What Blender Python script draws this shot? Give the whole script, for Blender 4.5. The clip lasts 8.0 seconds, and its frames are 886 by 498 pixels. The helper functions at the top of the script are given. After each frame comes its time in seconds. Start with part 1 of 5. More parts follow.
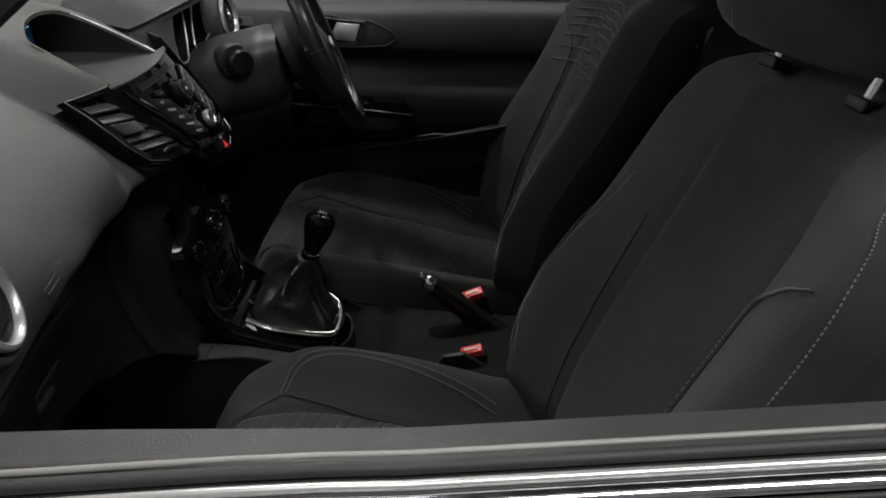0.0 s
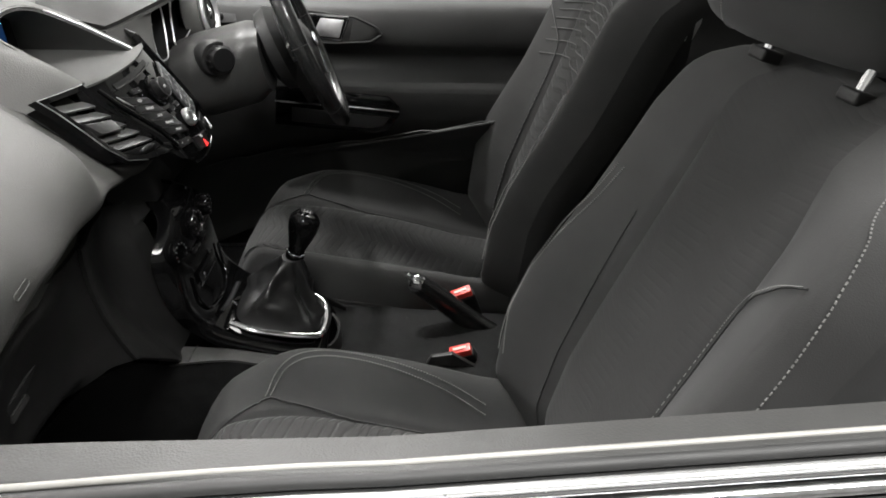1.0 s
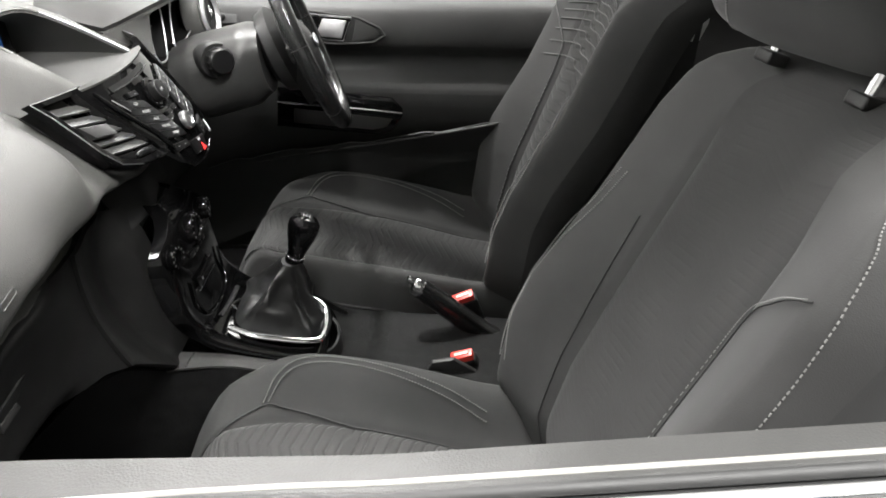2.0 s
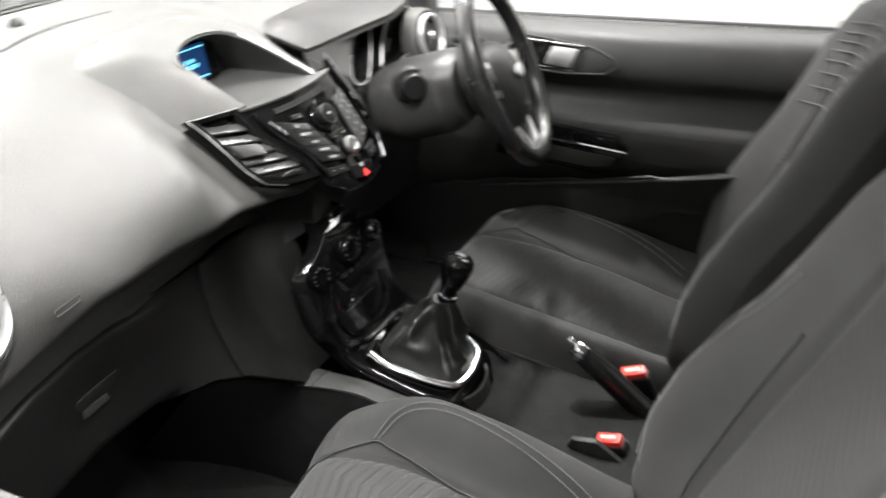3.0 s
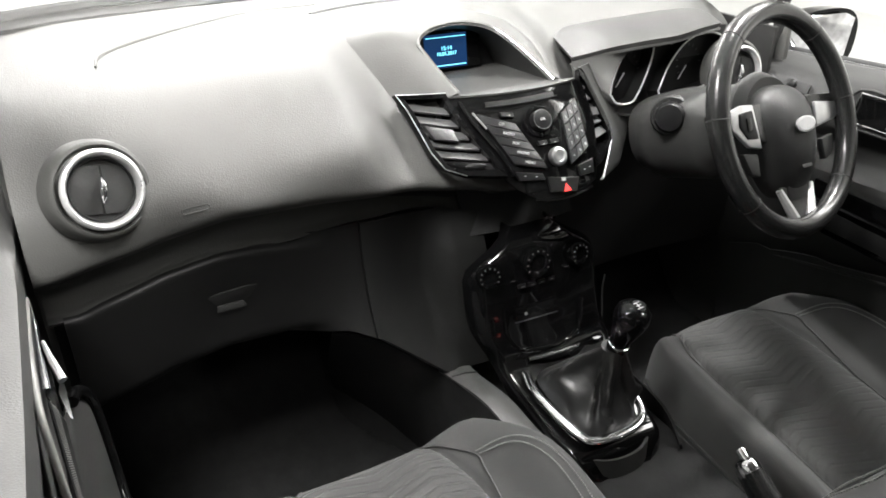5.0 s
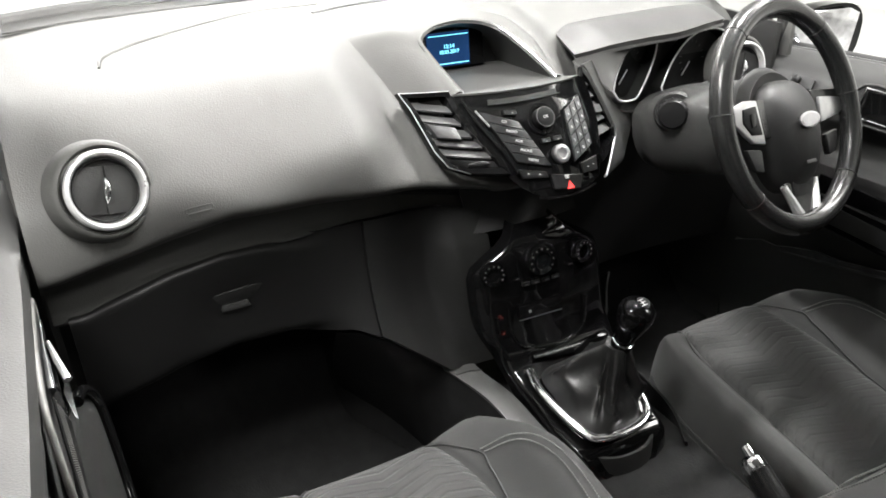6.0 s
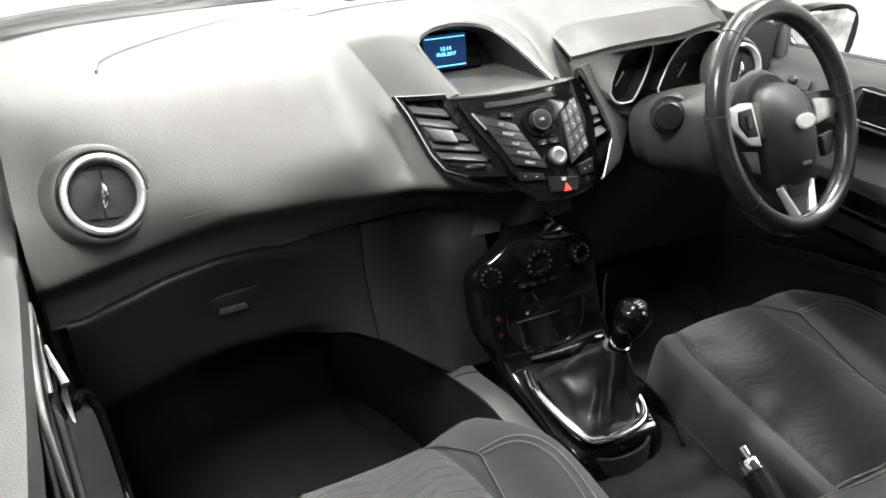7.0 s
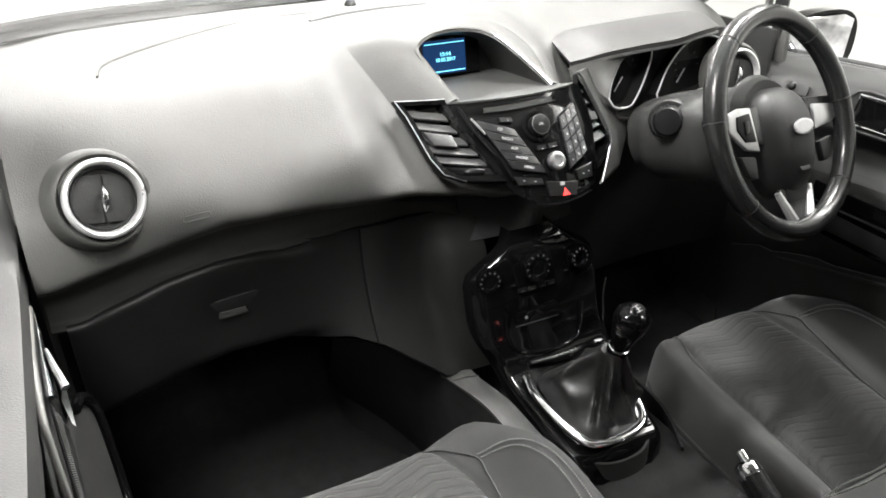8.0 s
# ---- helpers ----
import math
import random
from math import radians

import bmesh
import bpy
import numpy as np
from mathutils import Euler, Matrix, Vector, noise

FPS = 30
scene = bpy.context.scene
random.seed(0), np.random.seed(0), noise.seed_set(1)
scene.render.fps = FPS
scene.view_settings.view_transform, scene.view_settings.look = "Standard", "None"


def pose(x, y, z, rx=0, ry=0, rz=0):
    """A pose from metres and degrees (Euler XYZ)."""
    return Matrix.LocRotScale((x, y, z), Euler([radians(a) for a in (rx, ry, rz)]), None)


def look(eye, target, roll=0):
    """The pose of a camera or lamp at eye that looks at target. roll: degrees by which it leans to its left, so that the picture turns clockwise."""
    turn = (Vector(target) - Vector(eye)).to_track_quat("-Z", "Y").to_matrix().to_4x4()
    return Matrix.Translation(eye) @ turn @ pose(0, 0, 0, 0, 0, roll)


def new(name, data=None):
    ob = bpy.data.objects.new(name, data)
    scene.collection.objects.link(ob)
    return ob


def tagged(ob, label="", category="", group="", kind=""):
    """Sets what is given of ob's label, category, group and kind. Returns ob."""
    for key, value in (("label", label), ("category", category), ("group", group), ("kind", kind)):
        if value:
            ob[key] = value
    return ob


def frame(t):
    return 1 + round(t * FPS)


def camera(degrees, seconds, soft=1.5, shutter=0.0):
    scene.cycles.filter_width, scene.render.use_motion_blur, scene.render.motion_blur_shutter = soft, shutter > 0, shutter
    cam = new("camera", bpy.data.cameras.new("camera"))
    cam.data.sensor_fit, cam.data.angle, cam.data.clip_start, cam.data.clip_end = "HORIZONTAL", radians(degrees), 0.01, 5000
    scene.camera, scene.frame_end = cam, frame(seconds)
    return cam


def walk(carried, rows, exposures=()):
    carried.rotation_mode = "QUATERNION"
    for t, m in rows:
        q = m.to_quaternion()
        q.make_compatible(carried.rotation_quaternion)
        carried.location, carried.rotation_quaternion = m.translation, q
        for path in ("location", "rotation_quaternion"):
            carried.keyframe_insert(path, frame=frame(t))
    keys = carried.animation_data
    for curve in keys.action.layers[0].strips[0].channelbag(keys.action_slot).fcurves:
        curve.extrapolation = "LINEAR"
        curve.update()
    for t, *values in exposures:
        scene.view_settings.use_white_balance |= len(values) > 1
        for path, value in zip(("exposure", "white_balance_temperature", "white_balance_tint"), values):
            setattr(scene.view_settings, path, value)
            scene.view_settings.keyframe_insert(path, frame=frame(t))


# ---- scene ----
cam = camera(60.8, 8.0, 1.7, 0.5)
PATH = [
    (0, (0.025, -1.193, 1.335), (0.165, 0.532, 0.333), 6.6),
    (0.5, (0.036, -1.190, 1.330), (0.183, 0.535, 0.328), 6.1),
    (1, (0.033, -1.172, 1.327), (0.198, 0.548, 0.320), 6.4),
    (2.5, (0.082, -1.114, 1.331), (0.169, 0.606, 0.315), 5.5),
    (2.7, (0.185, -1.058, 1.338), (-0.076, 0.645, 0.321), 0.7),
    (2.8, (0.233, -1.032, 1.335), (-0.197, 0.642, 0.328), -0.8),
    (3, (0.296, -0.973, 1.348), (-0.379, 0.598, 0.309), 1.3),
    (3.2, (0.382, -0.923, 1.348), (-0.55, 0.532, 0.341), 0.5),
    (3.5, (0.445, -0.88, 1.329), (-0.802, 0.375, 0.397), 0.7),
    (3.8, (0.526, -0.745, 1.316), (-0.927, 0.24, 0.357), -0.1),
    (4, (0.545, -0.707, 1.316), (-0.947, 0.164, 0.31), 0.6),
    (4.5, (0.575, -0.681, 1.313), (-0.939, 0.162, 0.315), 0.9),
    (6, (0.582, -0.673, 1.311), (-0.946, 0.147, 0.315), -0.1),
    (6.5, (0.576, -0.672, 1.316), (-0.943, 0.15, 0.308), -0.2),
    (7, (0.583, -0.671, 1.316), (-0.943, 0.152, 0.319), -0.2),
    (7.5, (0.585, -0.673, 1.318), (-0.943, 0.153, 0.327), -0.2),
    (8, (0.588, -0.67, 1.318), (-0.945, 0.153, 0.331), -0.2),
]
EXPOSURES = [(0.0, -1.8), (0.5, -0.8), (1.0, -0.2), (2.5, 0.66), (3.0, 0.70), (3.5, 0.75), (4.0, 0.55), (4.5, 0.58), (8.0, 0.68)]
walk(cam, [(t, look(eye, target, roll)) for t, eye, target, roll in PATH], EXPOSURES)

# ---------------------------------------------------------------- world and lights
world = bpy.data.worlds.new("world")
scene.world = world
world.use_nodes = True
world.node_tree.nodes["Background"].inputs[0].default_value = (0.9, 0.95, 1.0, 1)
world.node_tree.nodes["Background"].inputs[1].default_value = 0.3


def area_lamp(name, at, target, sx, sy, watts, colour=(1, 0.99, 0.972)):
    data = bpy.data.lights.new(name, "AREA")
    data.shape, data.size, data.size_y, data.energy, data.color = "RECTANGLE", sx, sy, watts, colour
    ob = new(name, data)
    ob.matrix_world = look(at, target)
    return ob


# Unseen lamps, added where they give the cabin its tones.
area_lamp("ceiling_lamp_front", (-3.3, 0.1, 2.86), (-3.3, 0.1, 0), 0.5, 2.8, 228)
area_lamp("ceiling_lamp_side", (0.45, -1.2, 2.86), (0.45, -1.2, 0), 1.3, 0.6, 134)
area_lamp("ceiling_lamp_far", (-0.2, 2.4, 2.86), (-0.2, 2.4, 0), 2.6, 0.5, 72)
area_lamp("ceiling_lamp_spot", (-0.6, 1.02, 2.86), (-0.6, 1.02, 0), 0.17, 0.17, 82)
area_lamp("ceiling_lamp_rear", (2.1, -0.2, 2.86), (2.1, -0.2, 0), 0.5, 2.4, 50)

# ---------------------------------------------------------------- materials


def material(name, colour, rough=0.5, metal=0.0, grain=0.0, scale=400.0, vary=0.0, coat=0.0, spec=0.5, stain=12.0, emit=None, power=0.0):
    m = bpy.data.materials.new(name)
    m.use_nodes = True
    nt = m.node_tree
    b = nt.nodes["Principled BSDF"]
    b.inputs["Base Color"].default_value = (*colour, 1)
    b.inputs["Roughness"].default_value = rough
    b.inputs["Metallic"].default_value = metal
    b.inputs["Coat Weight"].default_value = coat
    b.inputs["Specular IOR Level"].default_value = spec
    tc = nt.nodes.new("ShaderNodeTexCoord")
    if vary:
        big = nt.nodes.new("ShaderNodeTexNoise")
        big.inputs["Scale"].default_value, big.inputs["Detail"].default_value = stain, 5
        nt.links.new(tc.outputs["Object"], big.inputs["Vector"])
        ramp = nt.nodes.new("ShaderNodeMapRange")
        ramp.inputs["From Min"].default_value, ramp.inputs["From Max"].default_value = 0.3, 0.7
        ramp.inputs["To Min"].default_value, ramp.inputs["To Max"].default_value = 1 - vary, 1 + vary
        nt.links.new(big.outputs["Fac"], ramp.inputs["Value"])
        mix = nt.nodes.new("ShaderNodeVectorMath")
        mix.operation = "SCALE"
        mix.inputs[0].default_value = colour
        nt.links.new(ramp.outputs["Result"], mix.inputs["Scale"])
        nt.links.new(mix.outputs["Vector"], b.inputs["Base Color"])
        rr = nt.nodes.new("ShaderNodeMapRange")
        rr.inputs["To Min"].default_value, rr.inputs["To Max"].default_value = max(0.02, rough * (1 - vary)), min(1, rough * (1 + vary))
        nt.links.new(big.outputs["Fac"], rr.inputs["Value"])
        nt.links.new(rr.outputs["Result"], b.inputs["Roughness"])
    if grain:
        fine = nt.nodes.new("ShaderNodeTexVoronoi" if scale > 300 else "ShaderNodeTexNoise")
        fine.inputs["Scale"].default_value = scale
        nt.links.new(tc.outputs["Object"], fine.inputs["Vector"])
        bump = nt.nodes.new("ShaderNodeBump")
        bump.inputs["Strength"].default_value, bump.inputs["Distance"].default_value = grain, 0.0006
        nt.links.new(fine.outputs[0], bump.inputs["Height"])
        nt.links.new(bump.outputs["Normal"], b.inputs["Normal"])
    if emit:
        b.inputs["Emission Color"].default_value = (*emit, 1)
        b.inputs["Emission Strength"].default_value = power
    return m


def fabric(name, colour, ribs=0.0, centre=0.0, pitch=0.0155):
    """Woven seat cloth; with ribs it carries the pressed chevron lines of the seat's middle."""
    m = material(name, colour, 0.92, vary=0.12, stain=9, spec=0.08)
    nt = m.node_tree
    b = nt.nodes["Principled BSDF"]
    b.inputs["Sheen Weight"].default_value, b.inputs["Sheen Roughness"].default_value = 0.08, 0.5
    tc = nt.nodes.new("ShaderNodeTexCoord")
    weave = nt.nodes.new("ShaderNodeTexVoronoi")
    weave.inputs["Scale"].default_value = 650
    nt.links.new(tc.outputs["Object"], weave.inputs["Vector"])
    bump = nt.nodes.new("ShaderNodeBump")
    bump.inputs["Strength"].default_value, bump.inputs["Distance"].default_value = 0.22, 0.0006
    nt.links.new(weave.outputs[0], bump.inputs["Height"])
    last = bump
    if ribs:
        sep = nt.nodes.new("ShaderNodeSeparateXYZ")
        nt.links.new(tc.outputs["Object"], sep.inputs[0])

        def op(kind, a, c):
            n = nt.nodes.new("ShaderNodeMath")
            n.operation = kind
            for i, v in enumerate((a, c)):
                if v is None:
                    continue
                if isinstance(v, (int, float)):
                    n.inputs[i].default_value = v
                else:
                    nt.links.new(v, n.inputs[i])
            return n.outputs[0]
        # chevron: the line's height along the seat bends with the distance from the middle
        off = op("ABSOLUTE", op("SUBTRACT", sep.outputs["Y"], centre), None)
        bend = op("PINGPONG", op("MULTIPLY", off, 1.0), 0.075)
        run = op("ADD", op("ADD", sep.outputs["X"], op("MULTIPLY", sep.outputs["Z"], 0.9)), op("MULTIPLY", bend, 0.26))
        wave = op("SINE", op("MULTIPLY", run, 6.28318 / pitch), None)
        line = op("POWER", op("MULTIPLY", op("ADD", wave, 1.0), 0.5), 5.0)
        rb = nt.nodes.new("ShaderNodeBump")
        rb.inputs["Strength"].default_value, rb.inputs["Distance"].default_value = ribs, 0.0016
        rb.invert = True
        nt.links.new(line, rb.inputs["Height"])
        nt.links.new(bump.outputs["Normal"], rb.inputs["Normal"])
        last = rb
    nt.links.new(last.outputs["Normal"], b.inputs["Normal"])
    return m


DASH = material("dash_plastic", (0.052, 0.052, 0.0495), 0.55, grain=0.35, scale=520, vary=0.06, spec=0.2)
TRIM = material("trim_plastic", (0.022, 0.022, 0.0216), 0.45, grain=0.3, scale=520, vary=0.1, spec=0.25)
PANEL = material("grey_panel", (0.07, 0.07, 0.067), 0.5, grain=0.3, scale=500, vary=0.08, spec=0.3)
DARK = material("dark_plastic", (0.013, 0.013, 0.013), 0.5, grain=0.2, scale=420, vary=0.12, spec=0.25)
GLOSS = material("piano_black", (0.0025, 0.0025, 0.0026), 0.05, vary=0.2, stain=30, spec=0.3)
KEY = material("key_black", (0.006, 0.006, 0.0062), 0.36, vary=0.15, stain=60, spec=0.2)
CHROME = material("chrome", (0.82, 0.82, 0.84), 0.09, metal=1.0, vary=0.3, stain=40)
SATIN = material("satin_silver", (0.62, 0.62, 0.63), 0.3, metal=1.0, vary=0.12, stain=50, grain=0.1, scale=900)
SILVER = material("silver_paint", (0.42, 0.42, 0.43), 0.35, metal=0.6, vary=0.1, stain=60)
LEATHER = material("wheel_leather", (0.013, 0.013, 0.013), 0.22, grain=0.15, scale=620, vary=0.02, stain=25)
BOOT = material("boot_leather", (0.006, 0.006, 0.006), 0.42, grain=0.3, scale=160, vary=0.08, stain=12)
RED = material("buckle_red", (0.75, 0.05, 0.035), 0.35, vary=0.08, stain=60)
PALE = material("press_mark", (0.95, 0.55, 0.5), 0.45, vary=0.05)
WHITE = material("print_white", (0.33, 0.33, 0.33), 0.5)
NUMKEY = material("number_key_grey", (0.010, 0.010, 0.0105), 0.4, vary=0.15, stain=60)
CHAMPAGNE = material("rim_champagne", (0.24, 0.235, 0.22), 0.45, vary=0.08, stain=30)
THREAD = material("thread", (0.14, 0.138, 0.134), 0.8, vary=0.1, stain=200)
CARPET = material("carpet", (0.011, 0.011, 0.011), 0.95, grain=0.9, scale=240, vary=0.3, stain=40, spec=0.1)
RUBBER = material("rubber", (0.012, 0.012, 0.012), 0.6, vary=0.15, stain=30)
CLOTH = fabric("seat_cloth", (0.036, 0.036, 0.0355))
RINGSILVER = material("ring_silver", (0.6, 0.6, 0.6), 0.28, metal=0.7, vary=0.06, stain=60)
# Out of view; darkened so the roof lining throws back less light.
HEADLINER = material("headliner", (0.3, 0.295, 0.28), 0.9, grain=0.3, scale=260, vary=0.05)
PAINT = material("car_paint", (0.55, 0.56, 0.58), 0.16, metal=0.3, vary=0.04, coat=0.8, stain=5)
# Unseen walls get this grey so less light bounces into the cabin.
FILL_CUT = material("fill_cut_grey", (0.4, 0.4, 0.393), 0.7, grain=0.2, scale=60, vary=0.05, stain=2)
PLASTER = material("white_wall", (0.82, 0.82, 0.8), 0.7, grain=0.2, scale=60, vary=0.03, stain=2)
# Floor tone lowered to cut light bounced into the cabin.
CONCRETE = material("painted_floor", (0.3, 0.3, 0.295), 0.35, grain=0.2, scale=90, vary=0.12, stain=3)
SCREEN = material("screen_blue", (0.002, 0.006, 0.02), 0.1, emit=(0.03, 0.12, 0.36), power=0.22)
GLYPH = material("screen_glyph", (0.1, 0.4, 0.6), 0.4, emit=(0.2, 0.75, 1.0), power=1.6)
REDLIT = material("hazard_red", (0.7, 0.03, 0.03), 0.4, emit=(1.0, 0.06, 0.05), power=0.35)
TUBE = material("lamp_panel", (0.9, 0.9, 0.88), 0.5, emit=(1.0, 0.97, 0.92), power=6.0)
GLASS = bpy.data.materials.new("glass")
GLASS.use_nodes = True
GLASS.node_tree.nodes["Principled BSDF"].inputs["Transmission Weight"].default_value = 1.0
GLASS.node_tree.nodes["Principled BSDF"].inputs["Roughness"].default_value = 0.0
GLASS.node_tree.nodes["Principled BSDF"].inputs["IOR"].default_value = 1.45

# ---------------------------------------------------------------- mesh helpers


def spline(points, n):
    """n points along a smooth curve through the points."""
    p = [Vector(q) for q in points]
    p = [2 * p[0] - p[1]] + p + [2 * p[-1] - p[-2]]
    out = []
    for i in range(n):
        s = i / (n - 1) * (len(p) - 3)
        k = min(int(s), len(p) - 4)
        t = s - k
        a, b, c, d = p[k:k + 4]
        out.append(0.5 * (2 * b + (c - a) * t + (2 * a - 5 * b + 4 * c - d) * t * t + (3 * b - a - 3 * c + d) * t ** 3))
    return out


def step(a, b, x):
    t = min(1, max(0, (x - a) / (b - a)))
    return t * t * (3 - 2 * t)


def mixed(table, x):
    """Straight-line reading of a small table of (x, value)."""
    if x <= table[0][0]:
        return table[0][1]
    for (a, va), (b, vb) in zip(table, table[1:]):
        if x <= b:
            return va + (vb - va) * (x - a) / (b - a)
    return table[-1][1]


def sheet(f, nu, nv, thick=0.0):
    """A surface f(u, v) with u and v from 0 to 1; thick gives it a body behind it."""
    bm = bmesh.new()
    vs = [[bm.verts.new(f(i / (nu - 1), j / (nv - 1))) for j in range(nv)] for i in range(nu)]
    for i in range(nu - 1):
        for j in range(nv - 1):
            bm.faces.new((vs[i][j], vs[i + 1][j], vs[i + 1][j + 1], vs[i][j + 1]))
    bmesh.ops.recalc_face_normals(bm, faces=bm.faces)
    if thick:
        bmesh.ops.solidify(bm, geom=bm.faces[:], thickness=thick)
    return bm


def loft(rings, cap=True, bm=None):
    bm = bm or bmesh.new()
    rows = [[bm.verts.new(p) for p in r] for r in rings]
    n = len(rows[0])
    for a, b in zip(rows, rows[1:]):
        for j in range(n):
            bm.faces.new((a[j], a[(j + 1) % n], b[(j + 1) % n], b[j]))
    if cap:
        bm.faces.new(rows[0][::-1])
        bm.faces.new(rows[-1])
    bmesh.ops.recalc_face_normals(bm, faces=bm.faces)
    return bm


def tube(points, radius, seg=10, closed=False, flat=1.0, bm=None):
    """A round bar along points; radius a number or one for each point; flat squeezes it across."""
    bm = bm or bmesh.new()
    p = [Vector(q) for q in points]
    n = len(p)
    rad = radius if isinstance(radius, (list, tuple)) else [radius] * n
    up, rows = None, []
    for i in range(n):
        a, b = (p[i - 1], p[(i + 1) % n]) if closed else (p[max(i - 1, 0)], p[min(i + 1, n - 1)])
        d = (b - a).normalized()
        if up is None:
            up = Vector((0, 0, 1)) if abs(d.z) < 0.9 else Vector((1, 0, 0))
        up = (up - d * up.dot(d)).normalized()
        side = d.cross(up)
        rows.append([bm.verts.new(p[i] + rad[i] * (math.cos(6.28318 * k / seg) * side + flat * math.sin(6.28318 * k / seg) * up)) for k in range(seg)])
    for a, b in zip(rows, rows[1:] + (rows[:1] if closed else [])):
        for k in range(seg):
            bm.faces.new((a[k], a[(k + 1) % seg], b[(k + 1) % seg], b[k]))
    if not closed:
        bm.faces.new(rows[0][::-1])
        bm.faces.new(rows[-1])
    bmesh.ops.recalc_face_normals(bm, faces=bm.faces)
    return bm


def slab(poly, depth, m=None, bevel=0.0, seg=2):
    """A plate: the outline poly in x, y, from z = 0 up to depth, then moved by m."""
    bm = bmesh.new()
    f = bm.faces.new([bm.verts.new((x, y, 0)) for x, y in poly])
    top = bmesh.ops.extrude_face_region(bm, geom=[f])["geom"]
    bmesh.ops.translate(bm, verts=[g for g in top if isinstance(g, bmesh.types.BMVert)], vec=(0, 0, depth))
    bmesh.ops.recalc_face_normals(bm, faces=bm.faces)
    if bevel:
        es = [e for e in bm.edges if e.calc_face_angle(0) > 0.6]
        bmesh.ops.bevel(bm, geom=es, offset=bevel, segments=seg, affect="EDGES", profile=0.6)
    if m is not None:
        bm.transform(m)
        bmesh.ops.recalc_face_normals(bm, faces=bm.faces)
    return bm


def box(sx, sy, sz, m=None, bevel=0.002, seg=2):
    return slab([(-sx / 2, -sy / 2), (sx / 2, -sy / 2), (sx / 2, sy / 2), (-sx / 2, sy / 2)], sz, (m or Matrix()) @ pose(0, 0, -sz / 2), bevel, seg)


def disc(r, depth, m=None, bevel=0.0, n=32):
    return slab([(r * math.cos(6.28318 * i / n), r * math.sin(6.28318 * i / n)) for i in range(n)], depth, m, bevel)


def ring(r, tube_r, m=None, n=48, seg=12, flat=1.0):
    bm = tube([(r * math.cos(6.28318 * i / n), r * math.sin(6.28318 * i / n), 0) for i in range(n)], tube_r, seg, True, flat)
    if m is not None:
        bm.transform(m)
    return bm


def lathe(profile, m=None, n=28, hollow=False):
    """A turned body: (radius, height) pairs round the z axis."""
    rings = [[(r * math.cos(6.28318 * i / n), r * math.sin(6.28318 * i / n), z) for i in range(n)] for r, z in profile]
    bm = loft(rings + (rings[:1] if hollow else []), not hollow)
    if hollow:
        bmesh.ops.remove_doubles(bm, verts=bm.verts, dist=1e-6)
    if m is not None:
        bm.transform(m)
    return bm


def part(name, bm, mat, parent=None, label="", sharp=40):
    mesh = bpy.data.meshes.new(name)
    for e in bm.edges:
        e.smooth = not (len(e.link_faces) == 2 and e.calc_face_angle(0) > radians(sharp))
    for f in bm.faces:
        f.smooth = True
    bm.to_mesh(mesh)
    bm.free()
    mesh.materials.append(mat)
    ob = new(name, mesh)
    if parent:
        ob.parent = parent
    return tagged(ob, label)


def thing(name, label, category, group="", kind=""):
    return tagged(new(name), label, category, group, kind)


def facing(at, normal, up=(0, 0, 1)):
    """A pose whose z points along normal and whose y points up as far as it can."""
    z = Vector(normal).normalized()
    x = Vector(up).cross(z).normalized()
    m = Matrix((x, z.cross(x), z)).transposed().to_4x4()
    return Matrix.Translation(at) @ m


def letters(name, text, size, m, mat, parent, depth=0.0004):
    cu = bpy.data.curves.new(name, "FONT")
    cu.body, cu.size, cu.extrude, cu.align_x, cu.align_y = text, size, depth, "CENTER", "CENTER"
    ob = new(name, cu)
    dg = bpy.context.evaluated_depsgraph_get()
    mesh = bpy.data.meshes.new_from_object(ob.evaluated_get(dg))
    bpy.data.objects.remove(ob)
    mesh.materials.clear()
    mesh.materials.append(mat)
    mesh.transform(m)
    ob = new(name, mesh)
    ob.parent = parent
    return ob

# ---------------------------------------------------------------- the bay in which the car stands
FLOOR = 0.12


def plain(name, sx, sy, sz, at, mat, label, bevel=0.0):
    ob = part(name, box(sx, sy, sz, pose(*at), bevel), mat)
    return tagged(ob, label, name.split("_")[0], kind="structure")


plain("floor", 10.6, 9.6, 0.1, (-0.2, 0, FLOOR - 0.05), CONCRETE, "smooth grey painted concrete floor of the bay")
plain("wall_front", 0.15, 9.6, 2.9, (-5.42, 0, 1.55), PLASTER, "plain white wall ahead of the car")
plain("wall_back", 0.15, 9.6, 2.9, (5.02, 0, 1.55), FILL_CUT, "unseen wall behind the car, greyed to cut bounced light")
plain("wall_left", 10.3, 0.15, 2.9, (-0.2, -4.72, 1.55), FILL_CUT, "unseen wall of the bay, greyed to cut bounced light")
plain("wall_right", 10.3, 0.15, 2.9, (-0.2, 4.72, 1.55), PLASTER, "plain white wall of the bay")
plain("ceiling", 10.6, 9.6, 0.1, (-0.2, 0, 3.06), PLASTER, "plain white ceiling with lamp panels")


